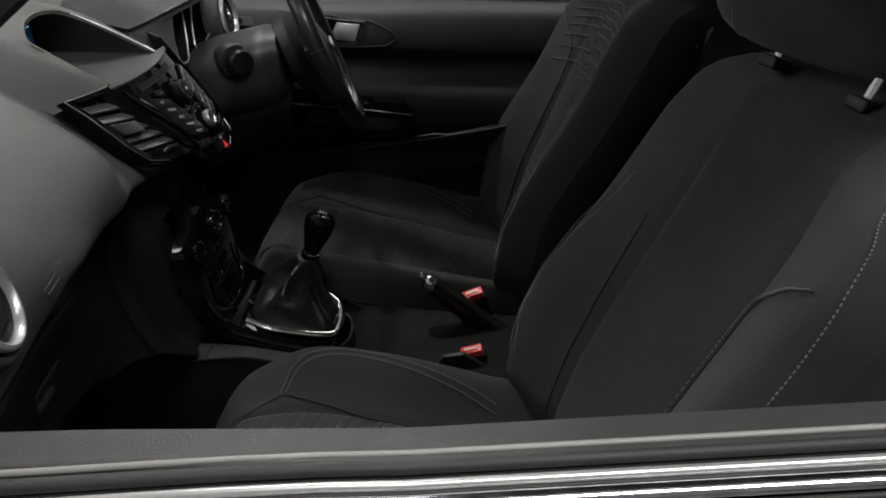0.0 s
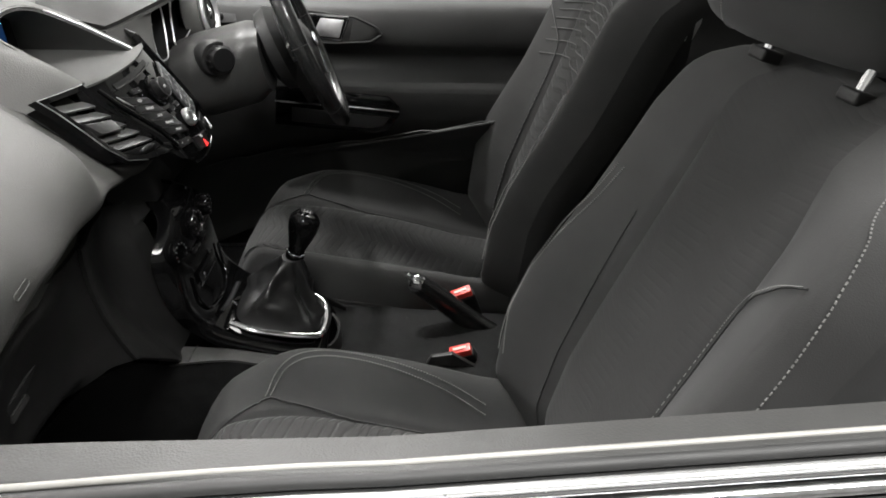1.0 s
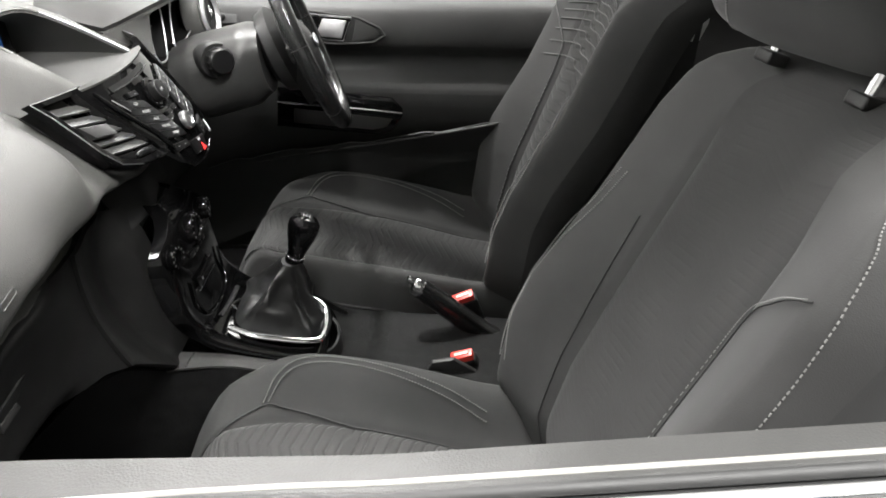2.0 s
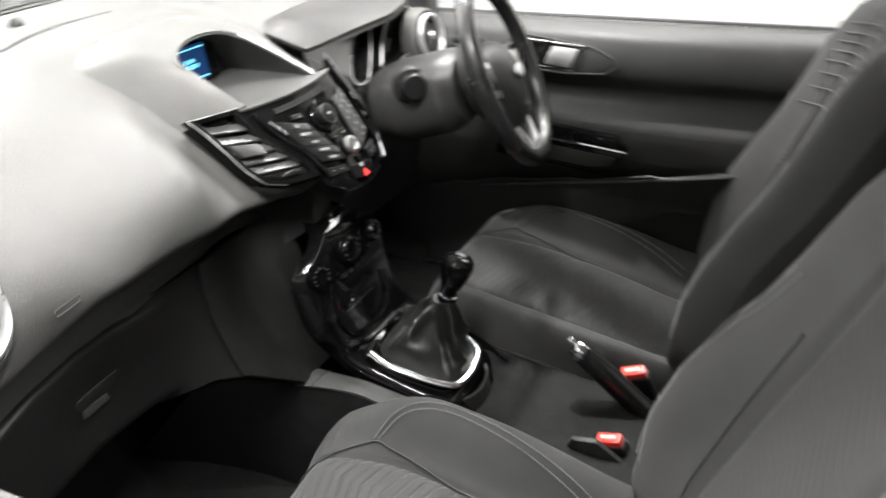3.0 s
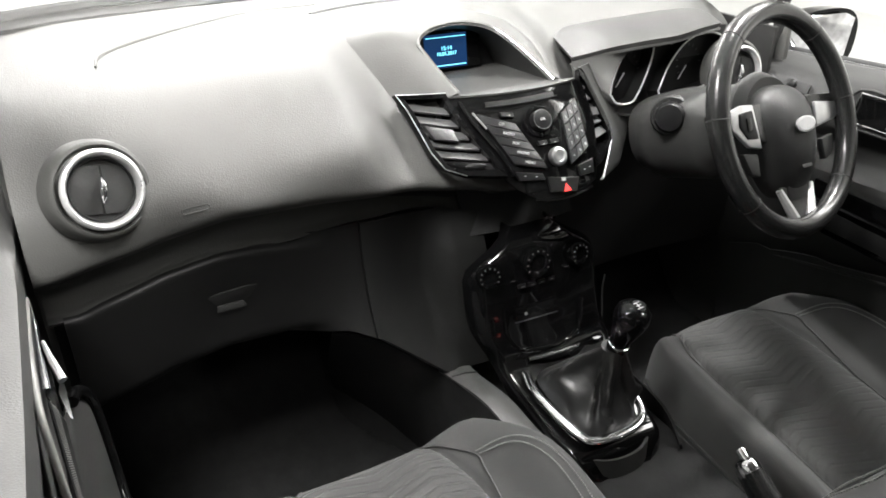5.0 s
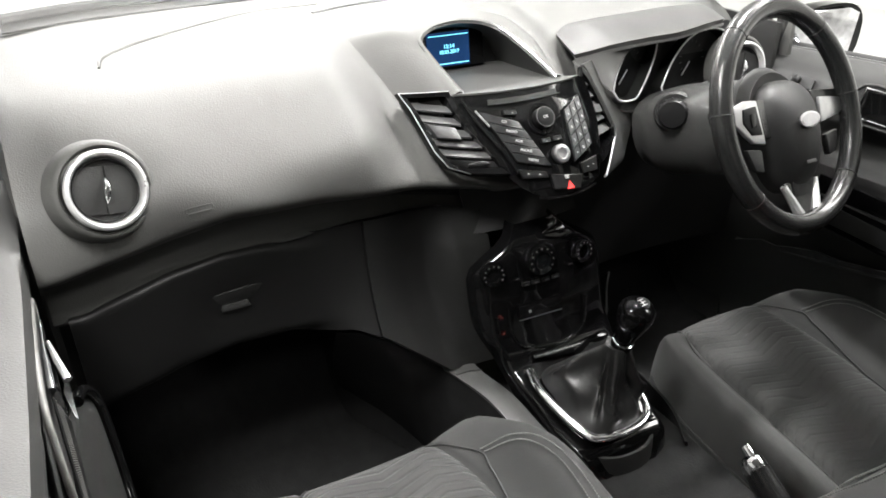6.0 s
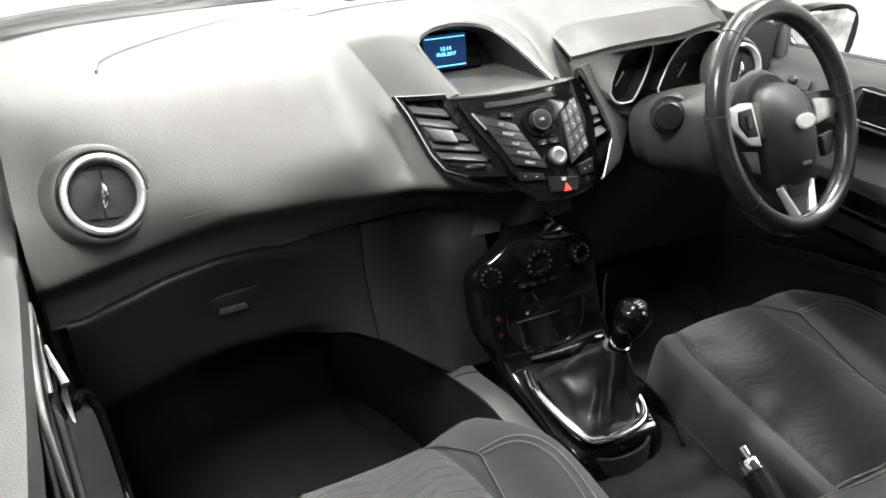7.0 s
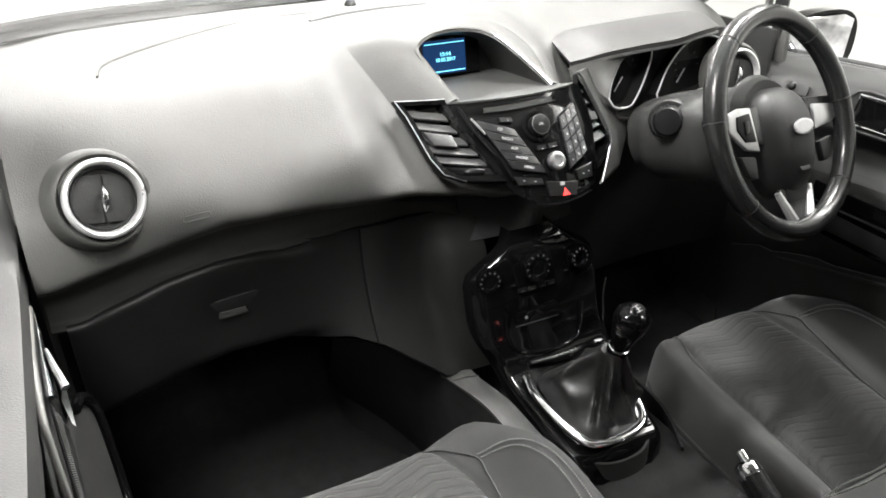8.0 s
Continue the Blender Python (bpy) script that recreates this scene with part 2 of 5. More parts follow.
# Panels added over the assumed lamps; none is in view.
def ceiling_light(x, y, sx, sy):
    t = thing("ceiling_light", "assumed white ceiling light panel in a slim frame, out of view", "ceiling light", "ceiling lights")
    t.location = (x, y, 3.008)
    part("diffuser", box(sx - 0.06, sy - 0.06, 0.03, pose(0, 0, -0.03), 0.004), TUBE, t)
    bm = bmesh.new()
    for ax, ay, bx, by in ((0, sy / 2, sx, 0.03), (0, -sy / 2, sx, 0.03), (sx / 2, 0, 0.03, sy - 0.03), (-sx / 2, 0, 0.03, sy - 0.03)):
        vs = bmesh.ops.create_cube(bm, size=1, matrix=pose(ax, ay, -0.025) @ Matrix.Diagonal((bx, by, 0.05, 1)))
    part("frame", bm, SILVER, t)


ceiling_light(-3.3, 0.1, 0.62, 3.0)
ceiling_light(2.1, -0.2, 0.62, 2.6)
ceiling_light(0.45, -1.2, 1.5, 0.72)
ceiling_light(-0.2, 2.4, 2.8, 0.62)
ceiling_light(-0.6, 1.02, 0.27, 0.27)

# ---------------------------------------------------------------- the car's shell


def belt(side, x):
    return (0.917 + 0.07 * x) if side > 0 else (0.908 + 0.085 * x + 0.07 * max(0, x - 0.05))


BELT_Y = {1: 0.70, -1: -0.795}

shell = thing("car_body", "light silver hatchback body with dark trimmed cabin", "car body", kind="structure")


def shell_sheet(name, f, nu, nv, thick, mat, label=""):
    return part(name, sheet(f, nu, nv, thick), mat, shell, label)


# floor pan with carpet: tunnel in the middle, footwells either side
def carpet_height(x, y):
    c = y + 0.0
    w = 0.115 + 0.12 * step(-0.3, -0.65, x)
    tunnel = 1 - step(w, w + 0.05, abs(c))
    toe = step(-0.55, -0.85, x) * 0.32
    return 0.2 + 0.2 * tunnel * (1 - step(0.6, 0.9, x) * 0.6) + toe


shell_sheet("carpet", lambda u, v: (-0.92 + 2.4 * u, -0.74 + 1.4 * v, carpet_height(-0.92 + 2.4 * u, -0.74 + 1.4 * v)), 150, 170, -0.02, CARPET, "black needle-felt carpet")
# bulkhead between cabin and engine
# Passenger's side is grey, driver's dark: each side's light is in the colour.
for y in (0.655, -0.75):
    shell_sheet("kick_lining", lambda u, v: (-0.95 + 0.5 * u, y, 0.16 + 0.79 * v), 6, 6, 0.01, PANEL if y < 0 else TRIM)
shell_sheet("bulkhead", lambda u, v: (-0.93, -0.78 + 1.5 * u, 0.2 + 0.78 * v), 6, 6, 0.02, DARK)
shell_sheet("rear_bulkhead", lambda u, v: (1.36 + 0.12 * v, -0.78 + 1.5 * u, 0.2 + 0.8 * v), 6, 6, 0.02, CARPET)
# roof: gently crowned, lined inside
shell_sheet("roof", lambda u, v: (0.02 + 1.4 * u, -0.60 + 1.16 * v, 1.455 + 0.05 * math.sin(3.14159 * u) - 0.05 * (2 * v - 1) ** 2), 16, 12, 0.03, PAINT, "silver painted roof skin")
shell_sheet("headliner", lambda u, v: (0.04 + 1.36 * u, -0.58 + 1.12 * v, 1.42 + 0.05 * math.sin(3.14159 * u) - 0.05 * (2 * v - 1) ** 2), 16, 12, 0.008, HEADLINER, "pale grey roof lining")


def pillar(name, a, b, w0, w1, mat, label=""):
    """A pillar from a to b, with an oval section that narrows upwards."""
    pts = spline([a, ((a[0] + b[0]) / 2, (a[1] + b[1]) / 2 + (0.02 if a[1] > 0 else -0.02), (a[2] + b[2]) / 2 + 0.02), b], 9)
    part(name, tube(pts, [w0 + (w1 - w0) * i / 8 for i in range(9)], 12, flat=0.6), mat, shell, label)


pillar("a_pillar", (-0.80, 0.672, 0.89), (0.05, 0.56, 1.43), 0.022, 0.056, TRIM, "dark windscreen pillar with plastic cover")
# Passenger's pillar takes the lighter grey: its stronger light is put into the colour.
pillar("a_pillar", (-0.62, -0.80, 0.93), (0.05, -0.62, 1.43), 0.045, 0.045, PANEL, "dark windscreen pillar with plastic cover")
pillar("b_pillar", (0.60, 0.715, 0.20), (0.58, 0.56, 1.42), 0.075, 0.045, TRIM, "dark door pillar")
pillar("b_pillar", (0.78, -0.80, 0.20), (0.74, -0.60, 1.42), 0.07, 0.045, TRIM, "dark door pillar")
pillar("c_pillar", (1.25, 0.70, 0.95), (1.25, 0.55, 1.42), 0.09, 0.06, TRIM)
pillar("c_pillar", (1.25, -0.78, 0.95), (1.25, -0.59, 1.42), 0.09, 0.06, TRIM)
pillar("roof_rail", (0.03, 0.565, 1.425), (1.3, 0.555, 1.42), 0.035, 0.035, TRIM)
pillar("roof_rail", (0.03, -0.60, 1.425), (1.3, -0.595, 1.42), 0.035, 0.035, TRIM)
part("header_rail", tube([(0.04, -0.6, 1.43), (0.0, -0.2, 1.45), (0.0, 0.2, 1.45), (0.04, 0.56, 1.43)], 0.03, 10), HEADLINER, shell)


# outer skin: sides below the belt, bonnet, tail
def side_skin(side):
    def f(u, v):
        x = -1.5 + 2.95 * u
        z = FLOOR + (belt(side, max(x, -0.7)) - 0.02 - FLOOR) * v
        out = (0.045 + 0.05 * math.sin(3.14159 * min(1, v * 1.1)) - 0.14 * step(-0.9, -1.5, x))
        return (x, BELT_Y[side] + side * out, z)
    return f


for s in (1, -1):
    shell_sheet("side_skin", side_skin(s), 40, 14, 0.012 * 1, PAINT, "glossy light silver side panel")
shell_sheet("bonnet", lambda u, v: (-1.75 + 0.72 * u, (-0.76 + 1.45 * v), 0.7 + 0.24 * u ** 0.6 + 0.03 * (1 - (2 * v - 1) ** 2)), 18, 12, 0.012, PAINT, "glossy light silver bonnet")
shell_sheet("nose", lambda u, v: (-1.75 - 0.1 * math.sin(3.14159 * u), -0.76 + 1.45 * v, FLOOR + 0.6 * u), 8, 8, 0.012, PAINT)
shell_sheet("tail", lambda u, v: (1.45 + 0.06 * math.sin(3.14159 * u), -0.82 + 1.58 * v, FLOOR + 0.85 * u), 8, 8, 0.012, PAINT)
# cowl: black plastic scuttle and rubber seal at the windscreen's foot
shell_sheet("scuttle", lambda u, v: (-1.06 + 0.10 * v, -0.73 + 1.38 * u, 0.955 + 0.02 * v), 10, 4, 0.01, DARK, "black plastic scuttle under the windscreen")
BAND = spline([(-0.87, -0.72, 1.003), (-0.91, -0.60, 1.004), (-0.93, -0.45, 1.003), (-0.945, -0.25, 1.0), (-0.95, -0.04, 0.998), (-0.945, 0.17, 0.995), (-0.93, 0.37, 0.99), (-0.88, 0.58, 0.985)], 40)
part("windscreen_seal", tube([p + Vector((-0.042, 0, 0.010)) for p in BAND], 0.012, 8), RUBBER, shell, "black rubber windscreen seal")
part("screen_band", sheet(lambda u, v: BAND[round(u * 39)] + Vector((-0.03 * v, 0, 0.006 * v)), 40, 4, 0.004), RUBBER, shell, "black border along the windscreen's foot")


def screen_glass(u, v):
    bow = 1 - (2 * u - 1) ** 2
    x0, x1 = -0.88 - 0.09 * bow, 0.03 - 0.04 * bow
    half0, half1 = 0.69, 0.585
    return (x0 + (x1 - x0) * v, -0.045 + (2 * u - 1) * (half0 + (half1 - half0) * v), 0.995 + 0.445 * v)


pane = part("windscreen", sheet(screen_glass, 14, 10, 0.004), GLASS, shell, "clear laminated windscreen")
pane.visible_shadow = False


def wiper(side, y0, y1, lift):
    t = thing("wiper", "black windscreen wiper lying at the foot of the glass", "wiper", "wipers")
    a, b = Vector((-1.0, y0, 0.985)), Vector((-1.01, y1, 1.0 + lift))
    part("arm", tube(spline([a, (a + b) / 2 + Vector((0, 0, 0.02)), b], 10), [0.009 - 0.0004 * i for i in range(10)], 8), RUBBER, t)
    part("blade", tube([b + Vector((0.012, -0.28, -0.005)), b + Vector((0.012, 0, 0.004)), b + Vector((0.012, 0.26, -0.004))], 0.005, 6), RUBBER, t)
    part("hub", lathe([(0.02, 0), (0.022, 0.012), (0.015, 0.022), (0.004, 0.025)], pose(a.x, a.y, a.z - 0.02), 16), DARK, t)


wiper(1, -0.58, -0.22, 0.0)
wiper(1, 0.02, 0.40, 0.0)

# ---------------------------------------------------------------- doors
DOOR_PROFILE = [(-0.045, -0.012), (-0.03, 0.003), (0.0, 0.0), (0.035, -0.014), (0.06, -0.045), (0.072, -0.085), (0.064, -0.105), (0.052, -0.125), (0.056, -0.15),
                (0.075, -0.168), (0.102, -0.19), (0.112, -0.225), (0.108, -0.275), (0.085, -0.325), (0.065, -0.37), (0.06, -0.45), (0.06, -0.56), (0.04, -0.66)]


def door_point(side, x, s):
    """A point of the door's lining at x, s from 0 (belt) to 1 (foot), and its height below the belt."""
    d, h = door_curve[min(len(door_curve) - 1, int(s * (len(door_curve) - 1)))][:2]
    k = 1 - 0.55 * step(0.3, -0.45, x) * step(-0.14, -0.2, h) * step(-0.4, -0.3, h)
    if side < 0 and d < 0:
        d *= 0.3
    if side < 0 and h > -0.14:
        d *= 1 - 0.42 * step(-0.02, -0.07, h)
        h = h * (1 - 0.75 * step(-0.03, -0.01, h))
        d += 0.018 * step(-0.62, -0.15, x) * step(-0.06, -0.02, h)
        d = min(d, 0.0485 - 0.0035 * step(-0.052, -0.064, h))
    if h < -0.14:
        d = (0.055 if side > 0 else 0.034) + (d - 0.055) * k * (1 if side > 0 else 0.02)
    return Vector((x, BELT_Y[side] - side * d, belt(side, x) + h))


door_curve = spline([(d, h, 0) for d, h in DOOR_PROFILE], 90)


# Passenger door only: same lining made lighter for the stronger light there.
LIT_LINING = material("lit_lining_plastic", (0.043, 0.043, 0.042), 0.48, grain=0.35, scale=480, vary=0.1, spec=0.25)
RIMGREY = material("rim_grey", (0.16, 0.158, 0.15), 0.4)


def passenger_handle(t):
    """Handle and grip of the passenger's door, fitted to the view from close above."""
    # Enlarged about the closing camera position, so it looks the same from there.
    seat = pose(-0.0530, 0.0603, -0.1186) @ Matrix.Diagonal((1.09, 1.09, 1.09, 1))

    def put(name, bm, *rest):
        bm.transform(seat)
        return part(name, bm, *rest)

    rim = spline([(-0.196, -0.7415, 0.852), (-0.21, -0.742, 0.862), (-0.197, -0.742, 0.870), (-0.093, -0.742, 0.879), (-0.012, -0.7405, 0.875), (0.012, -0.739, 0.848), (0.022, -0.738, 0.811), (0.02, -0.738, 0.77)], 48)
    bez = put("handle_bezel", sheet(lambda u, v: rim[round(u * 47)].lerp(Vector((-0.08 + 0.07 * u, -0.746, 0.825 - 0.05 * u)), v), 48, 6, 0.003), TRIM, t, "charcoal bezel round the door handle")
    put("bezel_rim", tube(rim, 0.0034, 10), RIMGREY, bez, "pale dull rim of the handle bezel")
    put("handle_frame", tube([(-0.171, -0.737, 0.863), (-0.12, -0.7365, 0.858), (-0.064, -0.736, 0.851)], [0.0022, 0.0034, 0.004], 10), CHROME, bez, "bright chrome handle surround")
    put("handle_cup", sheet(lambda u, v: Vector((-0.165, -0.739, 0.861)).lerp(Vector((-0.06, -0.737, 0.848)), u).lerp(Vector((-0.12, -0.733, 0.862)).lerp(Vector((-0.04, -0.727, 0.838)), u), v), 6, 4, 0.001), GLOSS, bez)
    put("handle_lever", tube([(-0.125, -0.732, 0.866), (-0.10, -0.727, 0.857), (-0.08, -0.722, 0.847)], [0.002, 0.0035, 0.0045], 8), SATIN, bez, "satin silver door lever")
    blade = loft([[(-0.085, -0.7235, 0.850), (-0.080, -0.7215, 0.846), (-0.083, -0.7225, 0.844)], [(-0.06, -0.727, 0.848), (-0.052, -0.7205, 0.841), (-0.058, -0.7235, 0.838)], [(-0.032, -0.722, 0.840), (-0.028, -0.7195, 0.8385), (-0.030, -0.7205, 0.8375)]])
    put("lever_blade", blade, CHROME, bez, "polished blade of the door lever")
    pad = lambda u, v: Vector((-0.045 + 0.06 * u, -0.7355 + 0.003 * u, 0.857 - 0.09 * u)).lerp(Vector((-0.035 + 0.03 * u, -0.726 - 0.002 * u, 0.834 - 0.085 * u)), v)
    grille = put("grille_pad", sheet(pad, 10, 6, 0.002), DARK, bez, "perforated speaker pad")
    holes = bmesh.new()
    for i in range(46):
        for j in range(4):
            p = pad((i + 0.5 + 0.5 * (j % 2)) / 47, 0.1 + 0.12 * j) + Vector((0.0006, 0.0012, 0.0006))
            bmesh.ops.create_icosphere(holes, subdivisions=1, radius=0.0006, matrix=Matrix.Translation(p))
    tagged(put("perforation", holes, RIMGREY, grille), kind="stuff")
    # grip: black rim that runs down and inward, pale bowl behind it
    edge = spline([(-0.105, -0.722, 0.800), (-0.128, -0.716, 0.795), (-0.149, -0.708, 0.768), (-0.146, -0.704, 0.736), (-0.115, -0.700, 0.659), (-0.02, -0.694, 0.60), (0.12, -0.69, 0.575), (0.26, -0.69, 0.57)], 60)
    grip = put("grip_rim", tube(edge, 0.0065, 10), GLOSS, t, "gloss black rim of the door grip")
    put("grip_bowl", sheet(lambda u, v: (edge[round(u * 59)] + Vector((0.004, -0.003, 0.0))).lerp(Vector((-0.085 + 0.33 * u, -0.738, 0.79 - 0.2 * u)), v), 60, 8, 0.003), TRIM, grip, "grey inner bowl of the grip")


def door(side, x0, x1):
    t = thing("car_door", "closed front door with dark grey moulded lining, window wound down" if side < 0 else "closed front door with dark grey moulded lining and gloss black grip", "car door", "front doors")
    part("lining", sheet(lambda u, v: door_point(side, x0 + (x1 - x0) * u, v), 48, 90, 0.006), LIT_LINING if side < 0 else TRIM, t, "grained charcoal door lining")
    # belt seals and the chrome strip along the window slot
    xs = [x0 + (x1 - x0) * i / 20 for i in range(21)]
    yb = BELT_Y[side]
    def rail(name, out, drop, radius, mat, label, flat=1.0):
        """A strip along the window slot, out metres from the belt line."""
        inward = [0.0 if side > 0 else 0.012 + 0.024 * step(-0.4, 0.05, x) for x in xs]
        return part(name, tube([(x, yb + side * (out - k), belt(side, x) - drop) for x, k in zip(xs, inward)], radius, 10, flat=flat), mat, t, label)
    if side > 0:
        rail("inner_seal", 0.048, 0.004, 0.006, RUBBER, "black rubber window seal")
        rail("seal_edge", 0.058, 0.003, 0.0028, SATIN, "thin bright edge of the window seal")
        rail("outer_seal", 0.078, 0.006, 0.008, RUBBER, "black rubber window seal", 1.2)
        rail("chrome_strip", 0.095, 0.012, 0.009, CHROME, "polished chrome waist strip")
    else:
        rail("lining_edge", 0.018, 0.0005, 0.0030, CHAMPAGNE, "pale edge line of the lining")
        rail("inner_seal", 0.0275, 0.005, 0.0075, RUBBER, "black rubber window seal", 0.8)
        rail("seal_lip", 0.037, 0.010, 0.004, DARK, "dark lip of the window seal")
        rail("outer_seal", 0.0435, 0.007, 0.0045, RINGSILVER, "thin bright seal edge")
        rail("groove", 0.0485, 0.010, 0.0028, RUBBER, "dark groove")
        rail("chrome_strip", 0.0585, 0.010, 0.0085, CHROME, "polished chrome waist strip", 0.7)
        rail("strip_foot", 0.0685, 0.016, 0.0035, RUBBER, "dark gap under the chrome strip")
    edge = 0.1 if side > 0 else 0.037
    part("outer_shoulder", sheet(lambda u, v: (x0 + (x1 - x0) * u, yb + side * (edge + (0.145 - edge) * v), belt(side, x0 + (x1 - x0) * u) - 0.018 - 0.06 * v * v), 16, 8, 0.004), PAINT, t, "glossy silver door skin")
    if side > 0:
        # handle: recessed bezel, bright frame, lever
        nrm = (0, -side, 0.28)

        def flat(x, dz, out=0.0):
            """A pose on the lining: x runs rearward, y up."""
            m = facing((x, BELT_Y[side] - side * (0.068 + out), belt(side, x) + dz), nrm)
            return m @ Matrix.Diagonal((side, 1, 1, 1))
        m = flat(-0.12, -0.055)
        bez = [(-0.125, -0.018), (-0.115, -0.03), (-0.095, -0.036), (0.02, -0.034), (0.10, -0.024), (0.125, -0.006), (0.11, 0.010), (0.06, 0.028), (-0.09, 0.036), (-0.113, 0.031), (-0.124, 0.018)]
        bm = slab(bez, 0.006, m, 0.003)
        bmesh.ops.recalc_face_normals(bm, faces=bm.faces)
        handle = part("handle_bezel", bm, DARK, t, "charcoal bezel round the door handle")
        rim = []
        for a, b in zip(bez, bez[1:] + bez[:1]):
            rim += [m @ Vector((a[0] + (b[0] - a[0]) * k / 4, a[1] + (b[1] - a[1]) * k / 4, 0.006)) for k in range(4)]
        part("bezel_rim", tube(rim, 0.0028, 8, True), TRIM, handle, "raised rim of the handle bezel")
        part("grille_pad", slab([(0.05, -0.026), (0.095, -0.018), (0.112, -0.005), (0.10, 0.008), (0.056, 0.024)], 0.003, m @ pose(0, 0, 0.005), 0.001), TRIM, handle, "perforated speaker pad")
        holes = bmesh.new()
        for i in range(14):
            for j in range(9):
                x, y = 0.058 + 0.0032 * i + 0.0016 * (j % 2), -0.016 + 0.0036 * j
                if y < 0.02 - (x - 0.056) * 0.014 / 0.044 - 0.003 and y > -0.024 + (x - 0.05) * 0.012 / 0.05:
                    bmesh.ops.create_circle(holes, cap_ends=True, segments=6, radius=0.0009, matrix=m @ pose(x, y, 0.0083))
        tagged(part("perforation", holes, RUBBER, handle), kind="stuff")
        fr = [(-0.105, -0.026, 0.008), (-0.105, 0.027, 0.008), (0.045, 0.027, 0.008), (0.03, -0.026, 0.008)]
        pts = []
        for a, b in zip(fr, fr[1:] + fr[:1]):
            pts += [m @ Vector(a).lerp(Vector(b), k / 6) for k in range(6)]
        part("handle_frame", tube(pts, 0.0022, 8, True), CHROME, handle, "bright chrome handle surround")
        part("handle_cup", slab([(-0.1, -0.022), (0.028, -0.022), (0.04, 0.023), (-0.1, 0.023)], 0.002, m @ pose(0, 0, 0.0065)), GLOSS, handle)
        bm = slab([(-0.035, -0.02), (0.026, -0.022), (0.036, 0.02), (-0.02, 0.02)], 0.008, m @ pose(0, 0, 0.009), 0.003)
        part("handle_lever", bm, SATIN, handle, "satin silver door lever")
        # grip: gloss black pod with a bright line, cup below
        g = facing((-0.04, BELT_Y[side] - side * 0.108, belt(side, 0) - 0.235), (0, -side, 0.1)) @ Matrix.Diagonal((side, 1, 1, 1))
        pod = [(-0.2, -0.055), (0.04, -0.06), (0.075, -0.05), (0.1, -0.012), (0.098, 0.006), (0.07, 0.03), (-0.2, 0.036)]
        grip = part("grip_pod", slab(pod, 0.012, g, 0.004), GLOSS, t, "gloss black grip pod")
        part("grip_line", tube([g @ Vector(p) for p in ((-0.2, 0.0, 0.014), (0.0, -0.001, 0.014), (0.097, -0.004, 0.013))], 0.0026, 6), CHROME, grip, "bright line along the grip")
        part("grip_cup", slab([(-0.16, -0.048), (0.03, -0.05), (0.06, -0.042), (0.075, -0.02), (-0.16, -0.012)], 0.004, g @ pose(0, 0, 0.0105), 0.002), DARK, grip, "finger cup of the grip")
        part("grip_edge", tube([g @ Vector(p) for p in ((-0.2, -0.056, 0.012), (0.04, -0.06, 0.012), (0.075, -0.05, 0.012))], 0.002, 6), GLOSS, grip)
    else:
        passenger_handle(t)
    # map pocket rim that climbs towards the rear
    part("pocket_rim", tube(spline([door_point(side, -0.42, 0.86) - Vector((0, side * 0.02, 0)), door_point(side, -0.1, 0.80) - Vector((0, side * 0.03, 0)), door_point(side, 0.25, 0.70) - Vector((0, side * 0.03, 0)), door_point(side, 0.4, 0.66) - Vector((0, side * 0.02, 0))], 20), 0.004, 8), TRIM, t, "rim of the door pocket")
    bm = sheet(lambda u, v: door_point(side, -0.42 + 0.82 * u, (0.86 - 0.2 * u) + 0.13 * v) - Vector((0, side * (0.024 + 0.004 * v), 0)), 24, 8, 0.004)
    part("map_pocket", bm, TRIM, t, "door pocket panel")
    # upper frame round the side window
    fore = [(-0.468, 0.695, belt(1, -0.468) - 0.01), (-0.480, 0.690, 1.0), (-0.44, 0.665, 1.105), (-0.30, 0.640, 1.20)] if side > 0 else [(-0.50, yb + side * 0.03, belt(side, -0.5)), (-0.30, yb - side * 0.03, 1.13)]
    part("window_frame", tube(spline(fore + [(0.02, BELT_Y[side] - side * 0.145, 1.40), (0.35, BELT_Y[side] - side * 0.165, 1.425), (x1 - 0.02, BELT_Y[side] - side * 0.15, 1.40), (x1, yb - side * 0.06, 1.15), (x1, yb + side * 0.03, belt(side, x1))], 48), 0.014, 8), TRIM, t, "dark window frame")
    return t


door_right = door(1, -0.58, 0.46)
sw = facing((-0.365, 0.638, 0.853), (0.1, -1, 0.9)) @ Matrix.Diagonal((-1, 1, 1, 1))
part("frame_post", tube([(-0.520, 0.692, 0.868), (-0.512, 0.690, 0.96), (-0.500, 0.676, 1.06)], 0.008, 10), PANEL, door_right, "pale front edge of the window frame")
part("sail_panel", slab([(0, 0), (0.034, 0.002), (0.028, 0.085), (0.020, 0.092)], 0.012, Matrix.Translation((-0.477, 0.694, 0.868)) @ pose(0, 0, 0, 90), 0.003), PANEL, door_right, "charcoal corner panel of the door")
part("mirror_switch", slab([(-0.03, -0.012), (0.024, -0.015), (0.03, 0.0), (0.024, 0.012), (-0.026, 0.01)], 0.006, sw, 0.002), DARK, door_right, "black mirror switch plate")
part("switch_knob", lathe([(0.009, 0.004), (0.009, 0.012), (0.006, 0.015), (0.001, 0.0155)], sw @ pose(0.008, 0, 0), 20), KEY, door_right, "round mirror switch knob")
door(-1, -0.60, 0.70)


